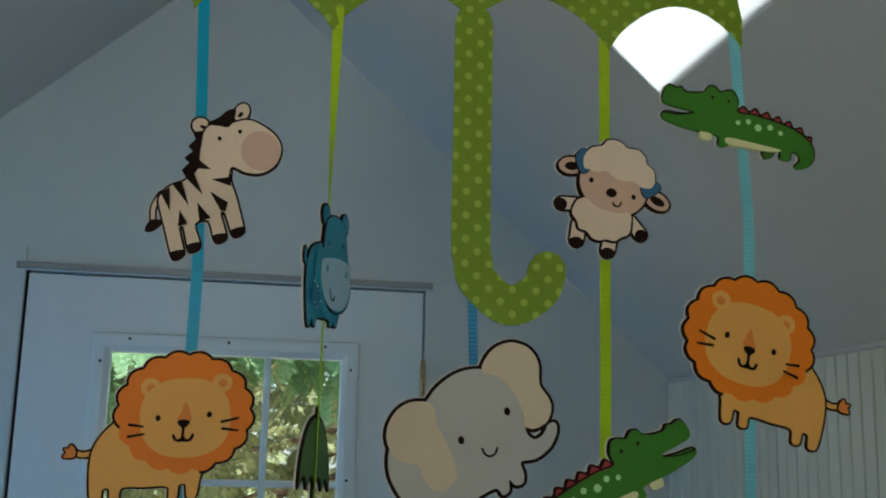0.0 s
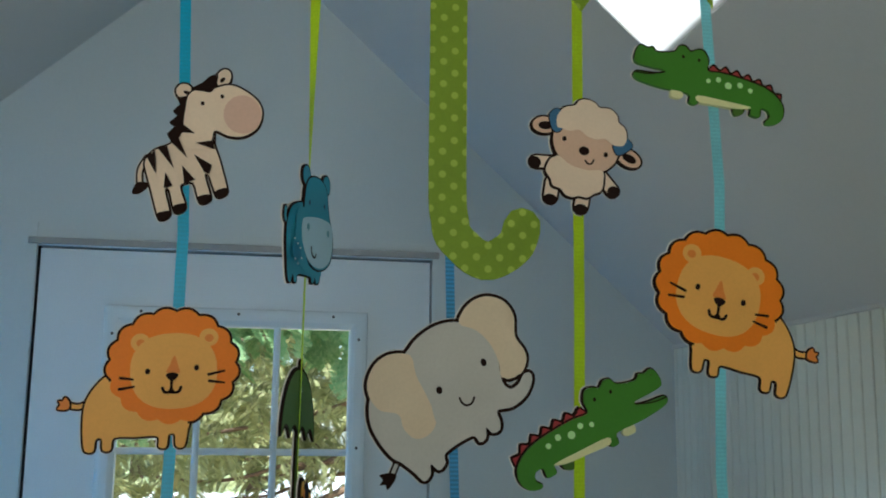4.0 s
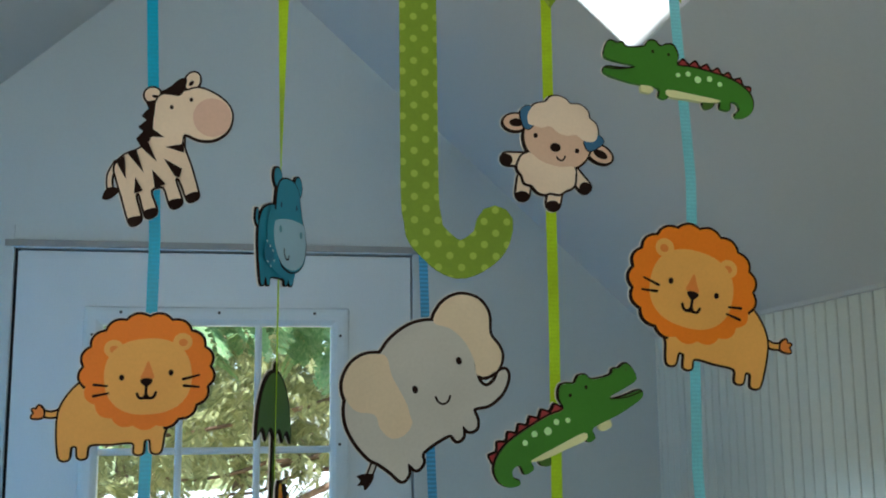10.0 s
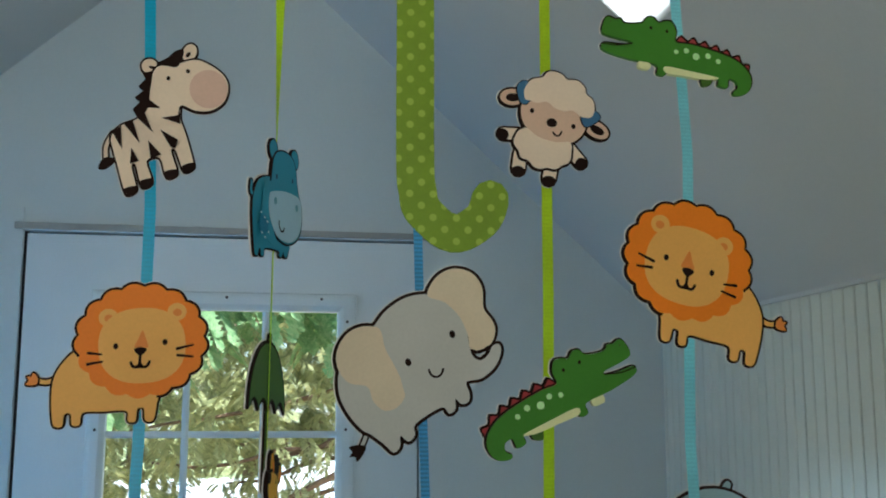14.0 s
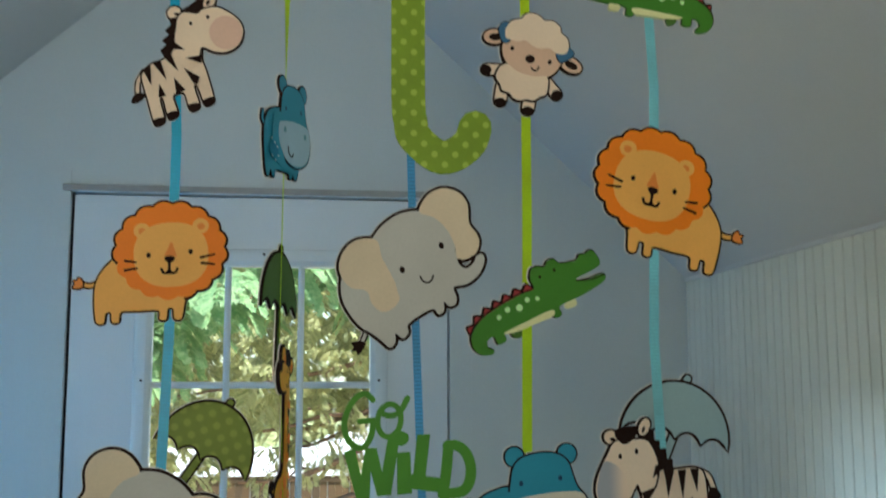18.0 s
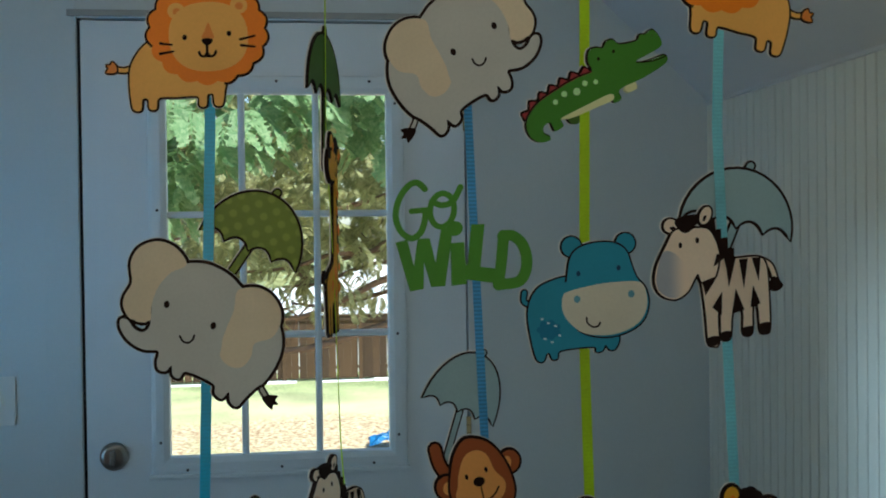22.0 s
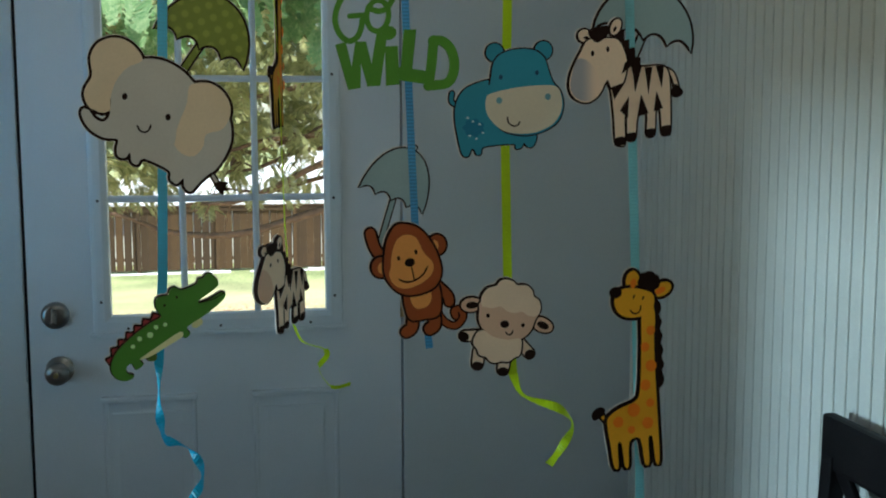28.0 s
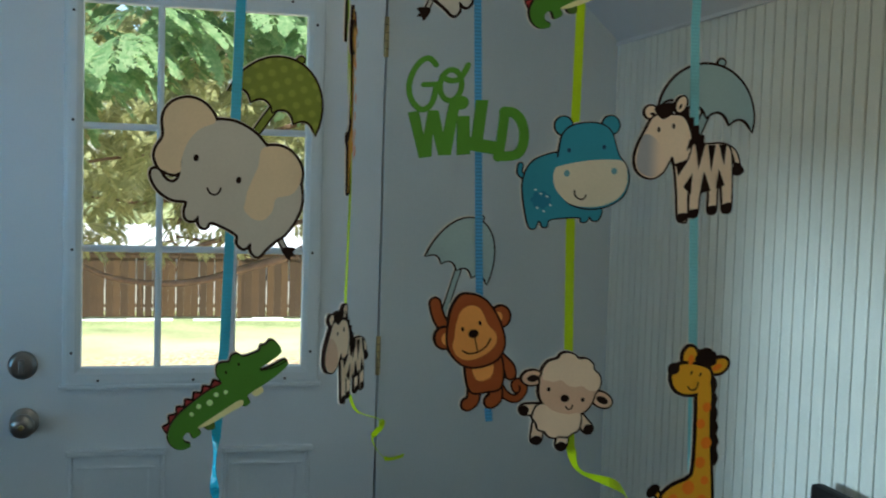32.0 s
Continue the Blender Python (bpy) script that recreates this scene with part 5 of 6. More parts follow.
def monkey(label, at, scale, rot):
    c = Cutout("monkey_cutout", label, at, scale, rot, category="paper monkey")
    c.layer("tail", stroke([(4.6, 9.0), (5.1, 9.7), (5.7, 9.9), (6.08, 9.45), (5.92, 9.05), (5.6, 9.12), (5.68, 9.4)], 0.30), BROWN, ink=0.12)
    c.layer("arm", stroke([(1.85, 6.4), (1.35, 5.75), (1.12, 5.0)], 0.5), BROWN, ink=0.14)
    c.layer("arm", stroke([(4.6, 7.7), (5.2, 8.25), (5.32, 8.62)], 0.48), BROWN, ink=0.14)
    c.layer("leg", stroke([(3.4, 9.2), (3.35, 9.95), (3.05, 10.2)], 0.55), BROWN, ink=0.14)
    c.layer("leg", stroke([(4.5, 9.2), (4.55, 9.8), (4.3, 10.05)], 0.6), BROWN, ink=0.14)
    body = c.layer("body", spline([(2.9, 8.0), (3.0, 9.0), (3.3, 9.55), (4.0, 9.5), (4.75, 9.3), (4.85, 8.3), (4.5, 7.4), (3.5, 7.6)], 4), BROWN, ink=0.14)
    c.mark("belly", spline([(3.25, 8.25), (4.15, 7.85), (4.36, 8.4), (4.1, 8.85), (3.5, 8.92)], 4), MONKEY_TAN, body)
    for u, v in ((4.6, 5.6), (1.66, 6.75)):
        ear = c.layer("ear", oval(u, v, 0.47, 0.52), BROWN, ink=0.14)
        c.mark("inner_ear", oval(u - (0.14 if u > 3 else -0.06), v + 0.05, 0.22, 0.3), MONKEY_TAN, ear)
    head = c.layer("head", spline([(1.86, 6.0), (2.02, 5.2), (2.42, 4.58), (3.0, 4.52), (3.6, 4.72), (4.1, 5.2), (4.58, 6.0), (4.84, 7.0), (4.5, 7.8), (3.6, 8.18), (2.8, 8.15), (2.2, 7.7), (1.84, 7.0)], 4), BROWN, ink=0.14)
    face = c.mark("face", spline([(2.2, 6.2), (2.42, 5.4), (2.9, 5.06), (3.48, 5.22), (3.9, 6.0), (4.38, 6.5), (4.34, 7.1), (3.8, 7.6), (3.0, 7.88), (2.4, 7.7), (2.1, 7.2), (2.18, 6.7)], 4), MONKEY_TAN, head)
    for u, v in ((2.58, 6.28), (3.48, 5.95)):
        c.mark("eye", oval(u, v, 0.08, 0.13, -15, 12), INK, face)
    c.mark("nose", oval(3.16, 6.5, 0.27, 0.22, -15), INK, face)
    c.mark("mouth", stroke([(3.22, 6.6), (3.42, 7.42)], 0.06), INK, face)
    c.mark("mouth", stroke([(2.62, 7.38), (2.95, 7.52), (3.4, 7.45), (3.85, 7.15), (4.08, 6.75)], 0.085), INK, face)
    return c.done()


def small_umbrella(label, tips, mat, handle=None, turn=0.0, y=MY + 0.004, rise=1.08, ink=0.06):
    """An open umbrella between two rim tips, seen from the side."""
    (x0, z0), (x1, z1) = tips
    half = math.hypot(x1 - x0, z1 - z0) / 2
    rot = math.degrees(math.atan2(z1 - z0, x1 - x0))
    c = Cutout("umbrella_cutout", label, ((x0 + x1) / 2, (z0 + z1) / 2), half, rot, False, turn, y=y, category="paper umbrella")
    if handle:
        c.layer("handle", stroke([(0.02, -0.3), handle], 0.13), mat, ink=ink * 0.8)
    c.layer("tip", stroke([(0.0, -rise + 0.05), (0.05, -rise - 0.09)], 0.12), mat, ink=ink * 0.8)
    rim = []
    n = 4
    for k in range(n):
        a, b = 1 - 2 * k / n, 1 - 2 * (k + 1) / n
        for s in range(8):
            t = s / 8
            u = a + (b - a) * t
            base = 0.03 * (1 - u * u) * -1
            rim.append((u, base - 0.17 * math.sin(math.pi * t) ** 0.7))
    rim.append((-1.0, 0.0))
    dome = [(-math.cos(math.pi * k / 20) * (1.0 if k else 1.0), -math.sin(math.pi * k / 20) * rise) for k in range(1, 20)]
    c.layer("canopy", rim + dome, mat, ink=ink)
    return c.done()


# the large dotted umbrella that carries the ribbons
big = Cutout("umbrella_sign", "large green dotted card umbrella hanging from the ceiling", (0.0, 0.0), 1.0, category="paper umbrella", group="", y=MY + 0.0015)
cusps = [(0.4436, 1.9023), (0.5287, 1.8971), (0.6171, 1.9114), (0.7079, 1.9013), (0.8016, 1.9113)]
crest = [1.9253, 1.9300, 1.9331, 1.9369]
rim = []
for (a, za), (b, zb), top in zip(cusps, cusps[1:], crest):
    for s in range(12):
        t = s / 12
        lift = (top - (za + zb) / 2) * (math.sin(math.pi * t) ** 0.75)
        rim.append((a + (b - a) * t, -(za + (zb - za) * t + lift)))
rim.append((0.8016, -1.9113))
dome = [(0.6215 + 0.1815 * math.cos(math.pi * k / 30), -(1.912 + 0.165 * math.sin(math.pi * k / 30) + 0.002)) for k in range(1, 30)]
big.layer("canopy", rim + dome, DOTS)
hook = [(0.6181, -1.9114), (0.6183, -1.8489), (0.6186, -1.7738), (0.6238, -1.7441), (0.6427, -1.7301), (0.6616, -1.7396), (0.6674, -1.7535)]
big.layer("handle", stroke(hook[:3] + [(0.6203, -1.7560)] + hook[3:], 0.0245, 6), DOTS)
big.layer("tip", stroke([(0.6215, -2.07), (0.6215, -2.10)], 0.012), DOTS)
big.done()
bm = bmesh.new()
tube(bm, [(0.6215, MY, 2.10), (0.6215, MY, z_ceiling(0.6215) + 0.02)], [0.0007, 0.0007], 6)
tagged(link("hanging_string", bm, STRING), "thin white string between the ceiling and the umbrella", "string")


# ---------------------------------------------------------------- ribbons
def ribbon(label, pts, width, mat, group="ribbons of the mobile", twist=None, tail=None, tail_twist=None, y=MY + 0.0012, lean=None, tail_width=1.0):
    """A flat ribbon down a line of points (x, z); twist turns it about itself, the tail curls loosely."""
    line = []
    for i, ((xa, za), (xb, zb)) in enumerate(zip(pts, pts[1:])):
        n = max(2, int(abs(zb - za) / 0.012))
        for s in range(n):
            t = s / n
            line.append((xa + (xb - xa) * t, y, za + (zb - za) * t, (twist or (lambda z: 0.0))(za + (zb - za) * t)))
    line.append((pts[-1][0], y, pts[-1][1], (twist or (lambda z: 0.0))(pts[-1][1])))
    if tail:
        q = spline([(pts[-1][0], y, pts[-1][1]), *tail], 8, False)
        for i, p in enumerate(q[1:], 1):
            t = i / len(q)
            line.append((*p, (tail_twist or (lambda s: 70 * math.sin(9 * s)))(t)))
    if lean:
        line = [(a, b + lean(c), c, d) for a, b, c, d in line]
    rows, th = [], 0.0002
    for i, (x, yy, z, tw) in enumerate(line):
        a = Vector(line[max(i - 1, 0)][:3])
        b = Vector(line[min(i + 1, len(line) - 1)][:3])
        d = (b - a).normalized()
        side = d.cross(Vector((0, 1, 0)))
        side = side.normalized() if side.length > 1e-4 else Vector((1, 0, 0))
        if side.x < 0 and i < 3:
            side = -side
        if rows and side.dot(rows[-1][1]) < 0:
            side = -side
        rot = Matrix.Rotation(radians(tw), 3, d)
        rows.append((Vector((x, yy, z)), side, rot))
    straight = len(rows) - (len(q) - 1 if tail else 0)

    def strip(rows, width):
        bm, vs = bmesh.new(), []
        for p, side, rot in rows:
            w = rot @ side * width / 2
            nrm = rot @ Vector((0, 1, 0)) * th
            vs.append([bm.verts.new(p + e) for e in (-w - nrm, w - nrm, w + nrm, -w + nrm)])
        for a, b in zip(vs, vs[1:]):
            for k in range(4):
                bm.faces.new((a[k], a[(k + 1) % 4], b[(k + 1) % 4], b[k]))
        bm.faces.new(vs[0]), bm.faces.new(vs[-1])
        bmesh.ops.recalc_face_normals(bm, faces=bm.faces)
        return bm

    band = tagged(link("ribbon", strip(rows[:straight], width), mat), label, "ribbon", group)
    if tail:
        part("curled_end", strip(rows[straight - 1:], width * tail_width), mat, band, "loosely curled ribbon end")
    return band


ribbon("turquoise ribbon that curls below a paper crocodile", [(0.4489, 1.9255), (0.4565, 1.7401), (0.4555, 1.6002), (0.4483, 1.3555), (0.4437, 1.2930)], 0.0068, RIBBON_TURQUOISE,
       tail=[(0.4429, MY + 0.004, 1.2548), (0.4477, MY - 0.004, 1.2379), (0.4639, MY + 0.006, 1.2261), (0.4727, MY, 1.2072), (0.4624, MY - 0.006, 1.1912), (0.4424, MY, 1.1852)], tail_twist=lambda s: 78 * math.sin(17 * s))
ribbon("twisted lime ribbon that ends in loose curls", [(0.5315, 1.9151), (0.5311, 1.7899), (0.5298, 1.5996), (0.5376, 1.3870), (0.5430, 1.3122)], 0.0070, RIBBON_LIME,
       twist=lambda z: math.degrees(math.acos(min(1.0, max(0.035 + 0.03 * math.sin(38 * z), 1 - (1.91 - z) / 0.125)))),
       tail=[(0.5501, MY + 0.006, 1.2972), (0.5653, MY - 0.006, 1.2932), (0.5683, MY, 1.2862), (0.5624, MY + 0.005, 1.2751), (0.5715, MY - 0.003, 1.2621), (0.5865, MY, 1.2631)], tail_twist=lambda s: 66 if s < 0.2 else 87 if s < 0.36 else 5 if s < 0.62 else 88 if s < 0.80 else 40, tail_width=0.6,
       lean=lambda z: 0.036 * min(1.0, max(0.0, (1.47 - z) / 0.10)))
ribbon("sky blue ribbon behind the paper elephant and monkey", [(0.6203, 1.7345), (0.6230, 1.6402), (0.6300, 1.4569), (0.6330, 1.3866), (0.6436, 1.2962)], 0.0056, RIBBON_SKY)
ribbon("lime ribbon that curls below a paper sheep", [(0.7049, 1.9134), (0.7047, 1.6897), (0.7021, 1.4467), (0.7050, 1.3264), (0.7091, 1.2738)], 0.0070, RIBBON_LIME,
       tail=[(0.7185, MY + 0.005, 1.2549), (0.7449, MY - 0.005, 1.2455), (0.7570, MY, 1.2307), (0.7504, MY + 0.006, 1.2105), (0.7383, MY, 1.1993)])
ribbon("aqua ribbon that carries a lion, a zebra and a giraffe", [(0.7957, 1.9225), (0.8022, 1.7881), (0.7971, 1.5988), (0.8055, 1.3964), (0.8154, 1.1561), (0.8200, 1.0147)], 0.0072, RIBBON_AQUA)

# ---------------------------------------------------------------- paper figures, ribbon by ribbon
zebra("cream and black paper zebra on a turquoise ribbon", (0.4166, 1.8471), 0.01157, 2.3)
lion("paper lion with an orange scalloped mane on a turquoise ribbon", (0.3811, 1.7007), 0.01262, 1.0)
elephant("grey paper elephant with cream ears under a dotted umbrella", (0.4960, 1.5408), 0.01380, 6.6, True)
small_umbrella("small green dotted paper umbrella held by the elephant", ((0.4481, 1.5325), (0.5082, 1.5042)), DOTS_SMALL, (-0.15, 0.7), rise=1.2)
crocodile("green paper crocodile with maroon spikes above a curled ribbon", (0.4010, 1.3541), 0.01067, 6.1)
hippo("blue paper hippo turned almost edge-on on a lime ribbon", (0.5312, 1.7470), 0.0130, -2, 66, (3.5, 3.75), MUZZLE_BLUE)
small_umbrella("deep green paper umbrella turned aside on a lime ribbon", ((0.4912, 1.6203), (0.5657, 1.6171)), GREEN_LEAF, (0.0, 1.2), turn=73, y=MY)
giraffe("yellow paper giraffe turned edge-on on a lime ribbon", (0.5327, 1.5286), 0.0125, 0, 77, (3.0, 5.5))
zebra_standing("small cream and black paper zebra turned aside above curled ribbon", (0.5347, 1.3487), 0.0110, 0, 53, (3.5, 3.85), BEIGE)
elephant("large grey paper elephant with cream ears on a blue ribbon", (0.5663, 1.7142), 0.01392, -0.4)
sign = Cutout("lettering_cutout", "bright green cut paper words on a blue ribbon", (0.5679, 1.5752), 0.01330, 0.2, category="paper lettering")
sign.layer("letter_G", stroke([(1.99, 1.30), (1.62, 0.98), (1.17, 1.14), (0.72, 1.75), (0.51, 2.58), (0.72, 3.33), (1.23, 3.74), (1.69, 3.53), (1.93, 3.01), (2.02, 2.40)], 0.31), GREEN_WORD)
sign.layer("letter_G_bar", stroke([(1.31, 2.40), (2.08, 2.34)], 0.28), GREEN_WORD)
ring = oval(2.84, 2.36, 0.60, 0.84, 8, 30)
sign.layer("letter_o", stroke(ring[:16], 0.29, 1), GREEN_WORD)
sign.layer("letter_o_side", stroke(ring[15:] + ring[:1], 0.29, 1), GREEN_WORD)
sign.layer("letter_o_loop", stroke([(2.33, 1.92), (2.82, 2.12), (3.32, 1.98), (3.59, 1.61), (3.78, 1.22)], 0.30), GREEN_WORD)
sign.layer("letter_W", [(0.49, 3.94), (1.07, 3.79), (1.38, 5.15), (1.60, 3.76), (2.18, 3.76), (2.47, 4.99), (2.77, 3.31), (3.37, 3.26), (2.93, 6.15), (2.23, 6.19), (1.88, 4.91), (1.84, 6.27), (1.17, 6.38)], GREEN_WORD)
sign.layer("letter_I", [(3.23, 4.01), (3.92, 3.98), (4.02, 6.07), (3.26, 6.15)], GREEN_WORD)
sign.layer("letter_I_dot", oval(3.44, 3.29, 0.42, 0.37, -15), GREEN_WORD)
sign.layer("letter_L", [(4.29, 3.10), (4.96, 3.08), (4.72, 5.22), (5.67, 5.35), (5.55, 6.07), (3.88, 5.84), (3.94, 5.14), (4.09, 5.08)], GREEN_WORD)
sign.layer("letter_D", stroke([(5.93, 3.65), (5.81, 4.91), (5.63, 6.17)], 0.54, 1), GREEN_WORD)
sign.layer("letter_D_bowl", stroke([(5.88, 3.70), (6.38, 3.69), (6.85, 4.08), (7.09, 4.79), (7.01, 5.54), (6.62, 6.02), (5.61, 6.14)], 0.54), GREEN_WORD)
sign.done()
monkey("brown paper monkey with a raised arm on a blue ribbon", (0.5840, 1.4574), 0.01440, -1.0)
small_umbrella("grey-blue paper umbrella outlined in black beside the monkey", ((0.5915, 1.4189), (0.6382, 1.3986)), UMBRELLA_GREY, (0.2, 1.25), rise=1.62)
sheep("cream paper sheep with blue bows on a lime ribbon", (0.6694, 1.8484), 0.01472, -4.1, True)
crocodile("green paper crocodile with pale spots on a lime ribbon", (0.6615, 1.6709), 0.01190, -1.4)
hippo("blue paper hippo with a cream muzzle on a lime ribbon", (0.6522, 1.5346), 0.01440, -0.5)
sheep("cream paper sheep above a curled lime ribbon", (0.6626, 1.3562), 0.01450, -2.5)
crocodile("green paper crocodile hanging head up on an aqua ribbon", (0.8287, 1.9112), 0.01170, 18.3, True)
lion("tilted paper lion with an orange scalloped mane on an aqua ribbon", (0.8921, 1.7458), 0.01460, -12.2, True)
zebra_standing("black-striped paper zebra with a grey muzzle under an umbrella", (0.7455, 1.5519), 0.01485, 1.5)
small_umbrella("grey-blue paper umbrella outlined in black above the zebra", ((0.7714, 1.5375), (0.8498, 1.5206)), UMBRELLA_GREY, (-0.15, 0.55), rise=1.03)
giraffe("yellow paper giraffe with orange spots on an aqua ribbon", (0.7638, 1.3547), 0.01530, 1.5)


# ---------------------------------------------------------------- outside
GZ = -2.35                                       # level of the lawn
bm = bmesh.new()
n = 60
rows = []
for i in range(n + 1):
    row = []
    for j in range(n + 1):
        x, y = -150 + 300 * i / n, -120 + 300 * j / n
        row.append(bm.verts.new((x, y, GZ + 0.05 * noise.noise(Vector((x * 0.15, y * 0.15, 0))))))
    rows.append(row)
for i in range(n):
    for j in range(n):
        bm.faces.new((rows[i][j], rows[i + 1][j], rows[i + 1][j + 1], rows[i][j + 1]))
tagged(link("ground", bm, SOIL), "sunlit mown lawn with overexposed brightness painted as a pale stretch", "lawn", kind="structure")

bm = box((X_LEFT - WALL + 0.02, Y_BACK - WALL + 0.02, GZ - 0.1), (X_RIGHT + WALL - 0.02, WALL - 0.02, -0.12))
tagged(link("foundation", bm, CONCRETE), "grey concrete basement wall under the room", "foundation", kind="structure")

# cedar fence
FY = 26.0
fence = thing("fence", "brown weathered cedar board fence along the lawn", "fence", (0, FY, GZ))
fb = box((0, -0.010, 0.06), (0.185, 0.010, 1.60), 0.002)
fme = bpy.data.meshes.new("board")
fb.to_mesh(fme), fb.free()
fme.materials.append(FENCE)
x = -12.0
rng = random.Random(7)
while x < 14:
    ob = new("board", fme)
    ob.parent = fence
    ob.location = (x, 0.012 * (rng.random() - 0.5), 0.012 * (rng.random() - 0.5))
    x += 0.1855 + (0.022 if rng.random() < 0.28 else 0.001)
for px in range(-12, 15, 2):
    part("post", box((px - 0.05, -0.07, 0), (px + 0.05, 0.02, 1.72), 0.006), FENCE, fence)
part("rail", box((-12, -0.05, 1.58), (14, -0.012, 1.70), 0.006), FENCE, fence)
part("rail", box((-12, 0.014, 0.30), (14, 0.05, 0.39), 0.006), FENCE, fence)
part("cap_rail", box((-12, -0.075, 1.70), (14, 0.06, 1.74), 0.006), FENCE, fence)

bm = bmesh.new()
x = -12.0
while x < 14:                                    # broken run of edging, half sunk in the grass
    run = rng.uniform(0.7, 1.9)
    add_box(bm, (x, FY - 0.40, GZ - 0.06), (x + run, FY - 0.16, GZ + rng.uniform(0.02, 0.075)), 0.015)
    x += run + rng.choice((0.02, 0.03, 0.5))
tagged(link("kerb", bm, ROOF), "bleached concrete edging along the foot of the fence", "kerb", kind="structure")

# crumpled tarpaulin on the leaf litter
bm = bmesh.new()
rows = []
for i in range(15):
    row = []
    for j in range(11):
        u, v = i / 14 * 2 - 1, j / 10 * 2 - 1
        fall = max(0.0, 1 - (u * u + v * v) * 0.55)
        hgt = 0.05 + 0.26 * fall * (0.65 + 0.6 * noise.noise(Vector((u * 2.3, v * 2.7, 4.0)))) if fall > 0 else 0.04
        row.append(bm.verts.new((u * 0.36 + 0.05 * noise.noise(Vector((u, v * 3, 1))), v * 0.3, hgt)))
    rows.append(row)
for i in range(14):
    for j in range(10):
        bm.faces.new((rows[i][j], rows[i + 1][j], rows[i + 1][j + 1], rows[i][j + 1]))
bmesh.ops.solidify(bm, geom=bm.faces[:], thickness=0.04)
tarp = tagged(link("tarpaulin", bm, TARP), "small crumpled blue tarpaulin lying on the lawn", "tarpaulin")
tarp.location = (2.02, 16.9, GZ + 0.03)

# white tile roof of a low building behind the fence
shed = thing("shed", "low building with a sun-bleached white tile roof behind the fence", "shed", (0, FY + 1.2, GZ))
part("wall", box((-9, 0.4, 0), (13, 4.0, 1.66)), SIDING, shed)
bm = bmesh.new()
prev = None
for k in range(0, 22 * 24 + 1):
    x = -9 + k / 24
    z = 0.055 * abs(math.sin(math.pi * x / 0.37))
    col = [bm.verts.new((x, 0.0, 1.66 + z)), bm.verts.new((x, 4.4, 2.15 + z)), bm.verts.new((x, 0.0, 1.62)), bm.verts.new((x, 4.4, 2.10))]
    if prev:
        bm.faces.new((prev[0], col[0], col[1], prev[1]))
        bm.faces.new((prev[2], col[2], col[0], prev[0]))
        bm.faces.new((prev[3], prev[1], col[1], col[3]))
        bm.faces.new((prev[2], prev[3], col[3], col[2]))
    prev = col
bmesh.ops.recalc_face_normals(bm, faces=bm.faces)
part("roof", bm, ROOF, shed)

# neighbouring house with a pale hip roof
house = thing("house", "pale neighbouring house with a bright white hip roof", "house", (0, FY, GZ))
part("wall", box((0.3, 5.4, 0), (9.2, 11.6, 1.45)), SIDING, house)
bm = bmesh.new()
eave = [bm.verts.new(p) for p in ((-0.2, 5.0, 1.40), (9.7, 5.0, 1.40), (9.7, 12.0, 1.40), (-0.2, 12.0, 1.40))]
low = [bm.verts.new((v.co.x, v.co.y, 1.30)) for v in eave]
ra, rb = bm.verts.new((3.0, 8.5, 3.1)), bm.verts.new((6.6, 8.5, 3.1))
for f in ((eave[0], eave[1], rb, ra), (eave[1], eave[2], rb), (eave[2], eave[3], ra, rb), (eave[3], eave[0], ra), tuple(low)):
    bm.faces.new(f)
for k in range(4):
    bm.faces.new((low[k], low[(k + 1) % 4], eave[(k + 1) % 4], eave[k]))
bmesh.ops.recalc_face_normals(bm, faces=bm.faces)
part("roof", bm, ROOF, house)
for x in (1.2, 4.4):
    w = part("window", box((x, 5.33, 0.45), (x + 1.0, 5.41, 1.2), 0.01), TRIM, house)
    part("pane", box((x + 0.07, 5.31, 0.52), (x + 0.93, 5.329, 1.13)), SEAL, w)

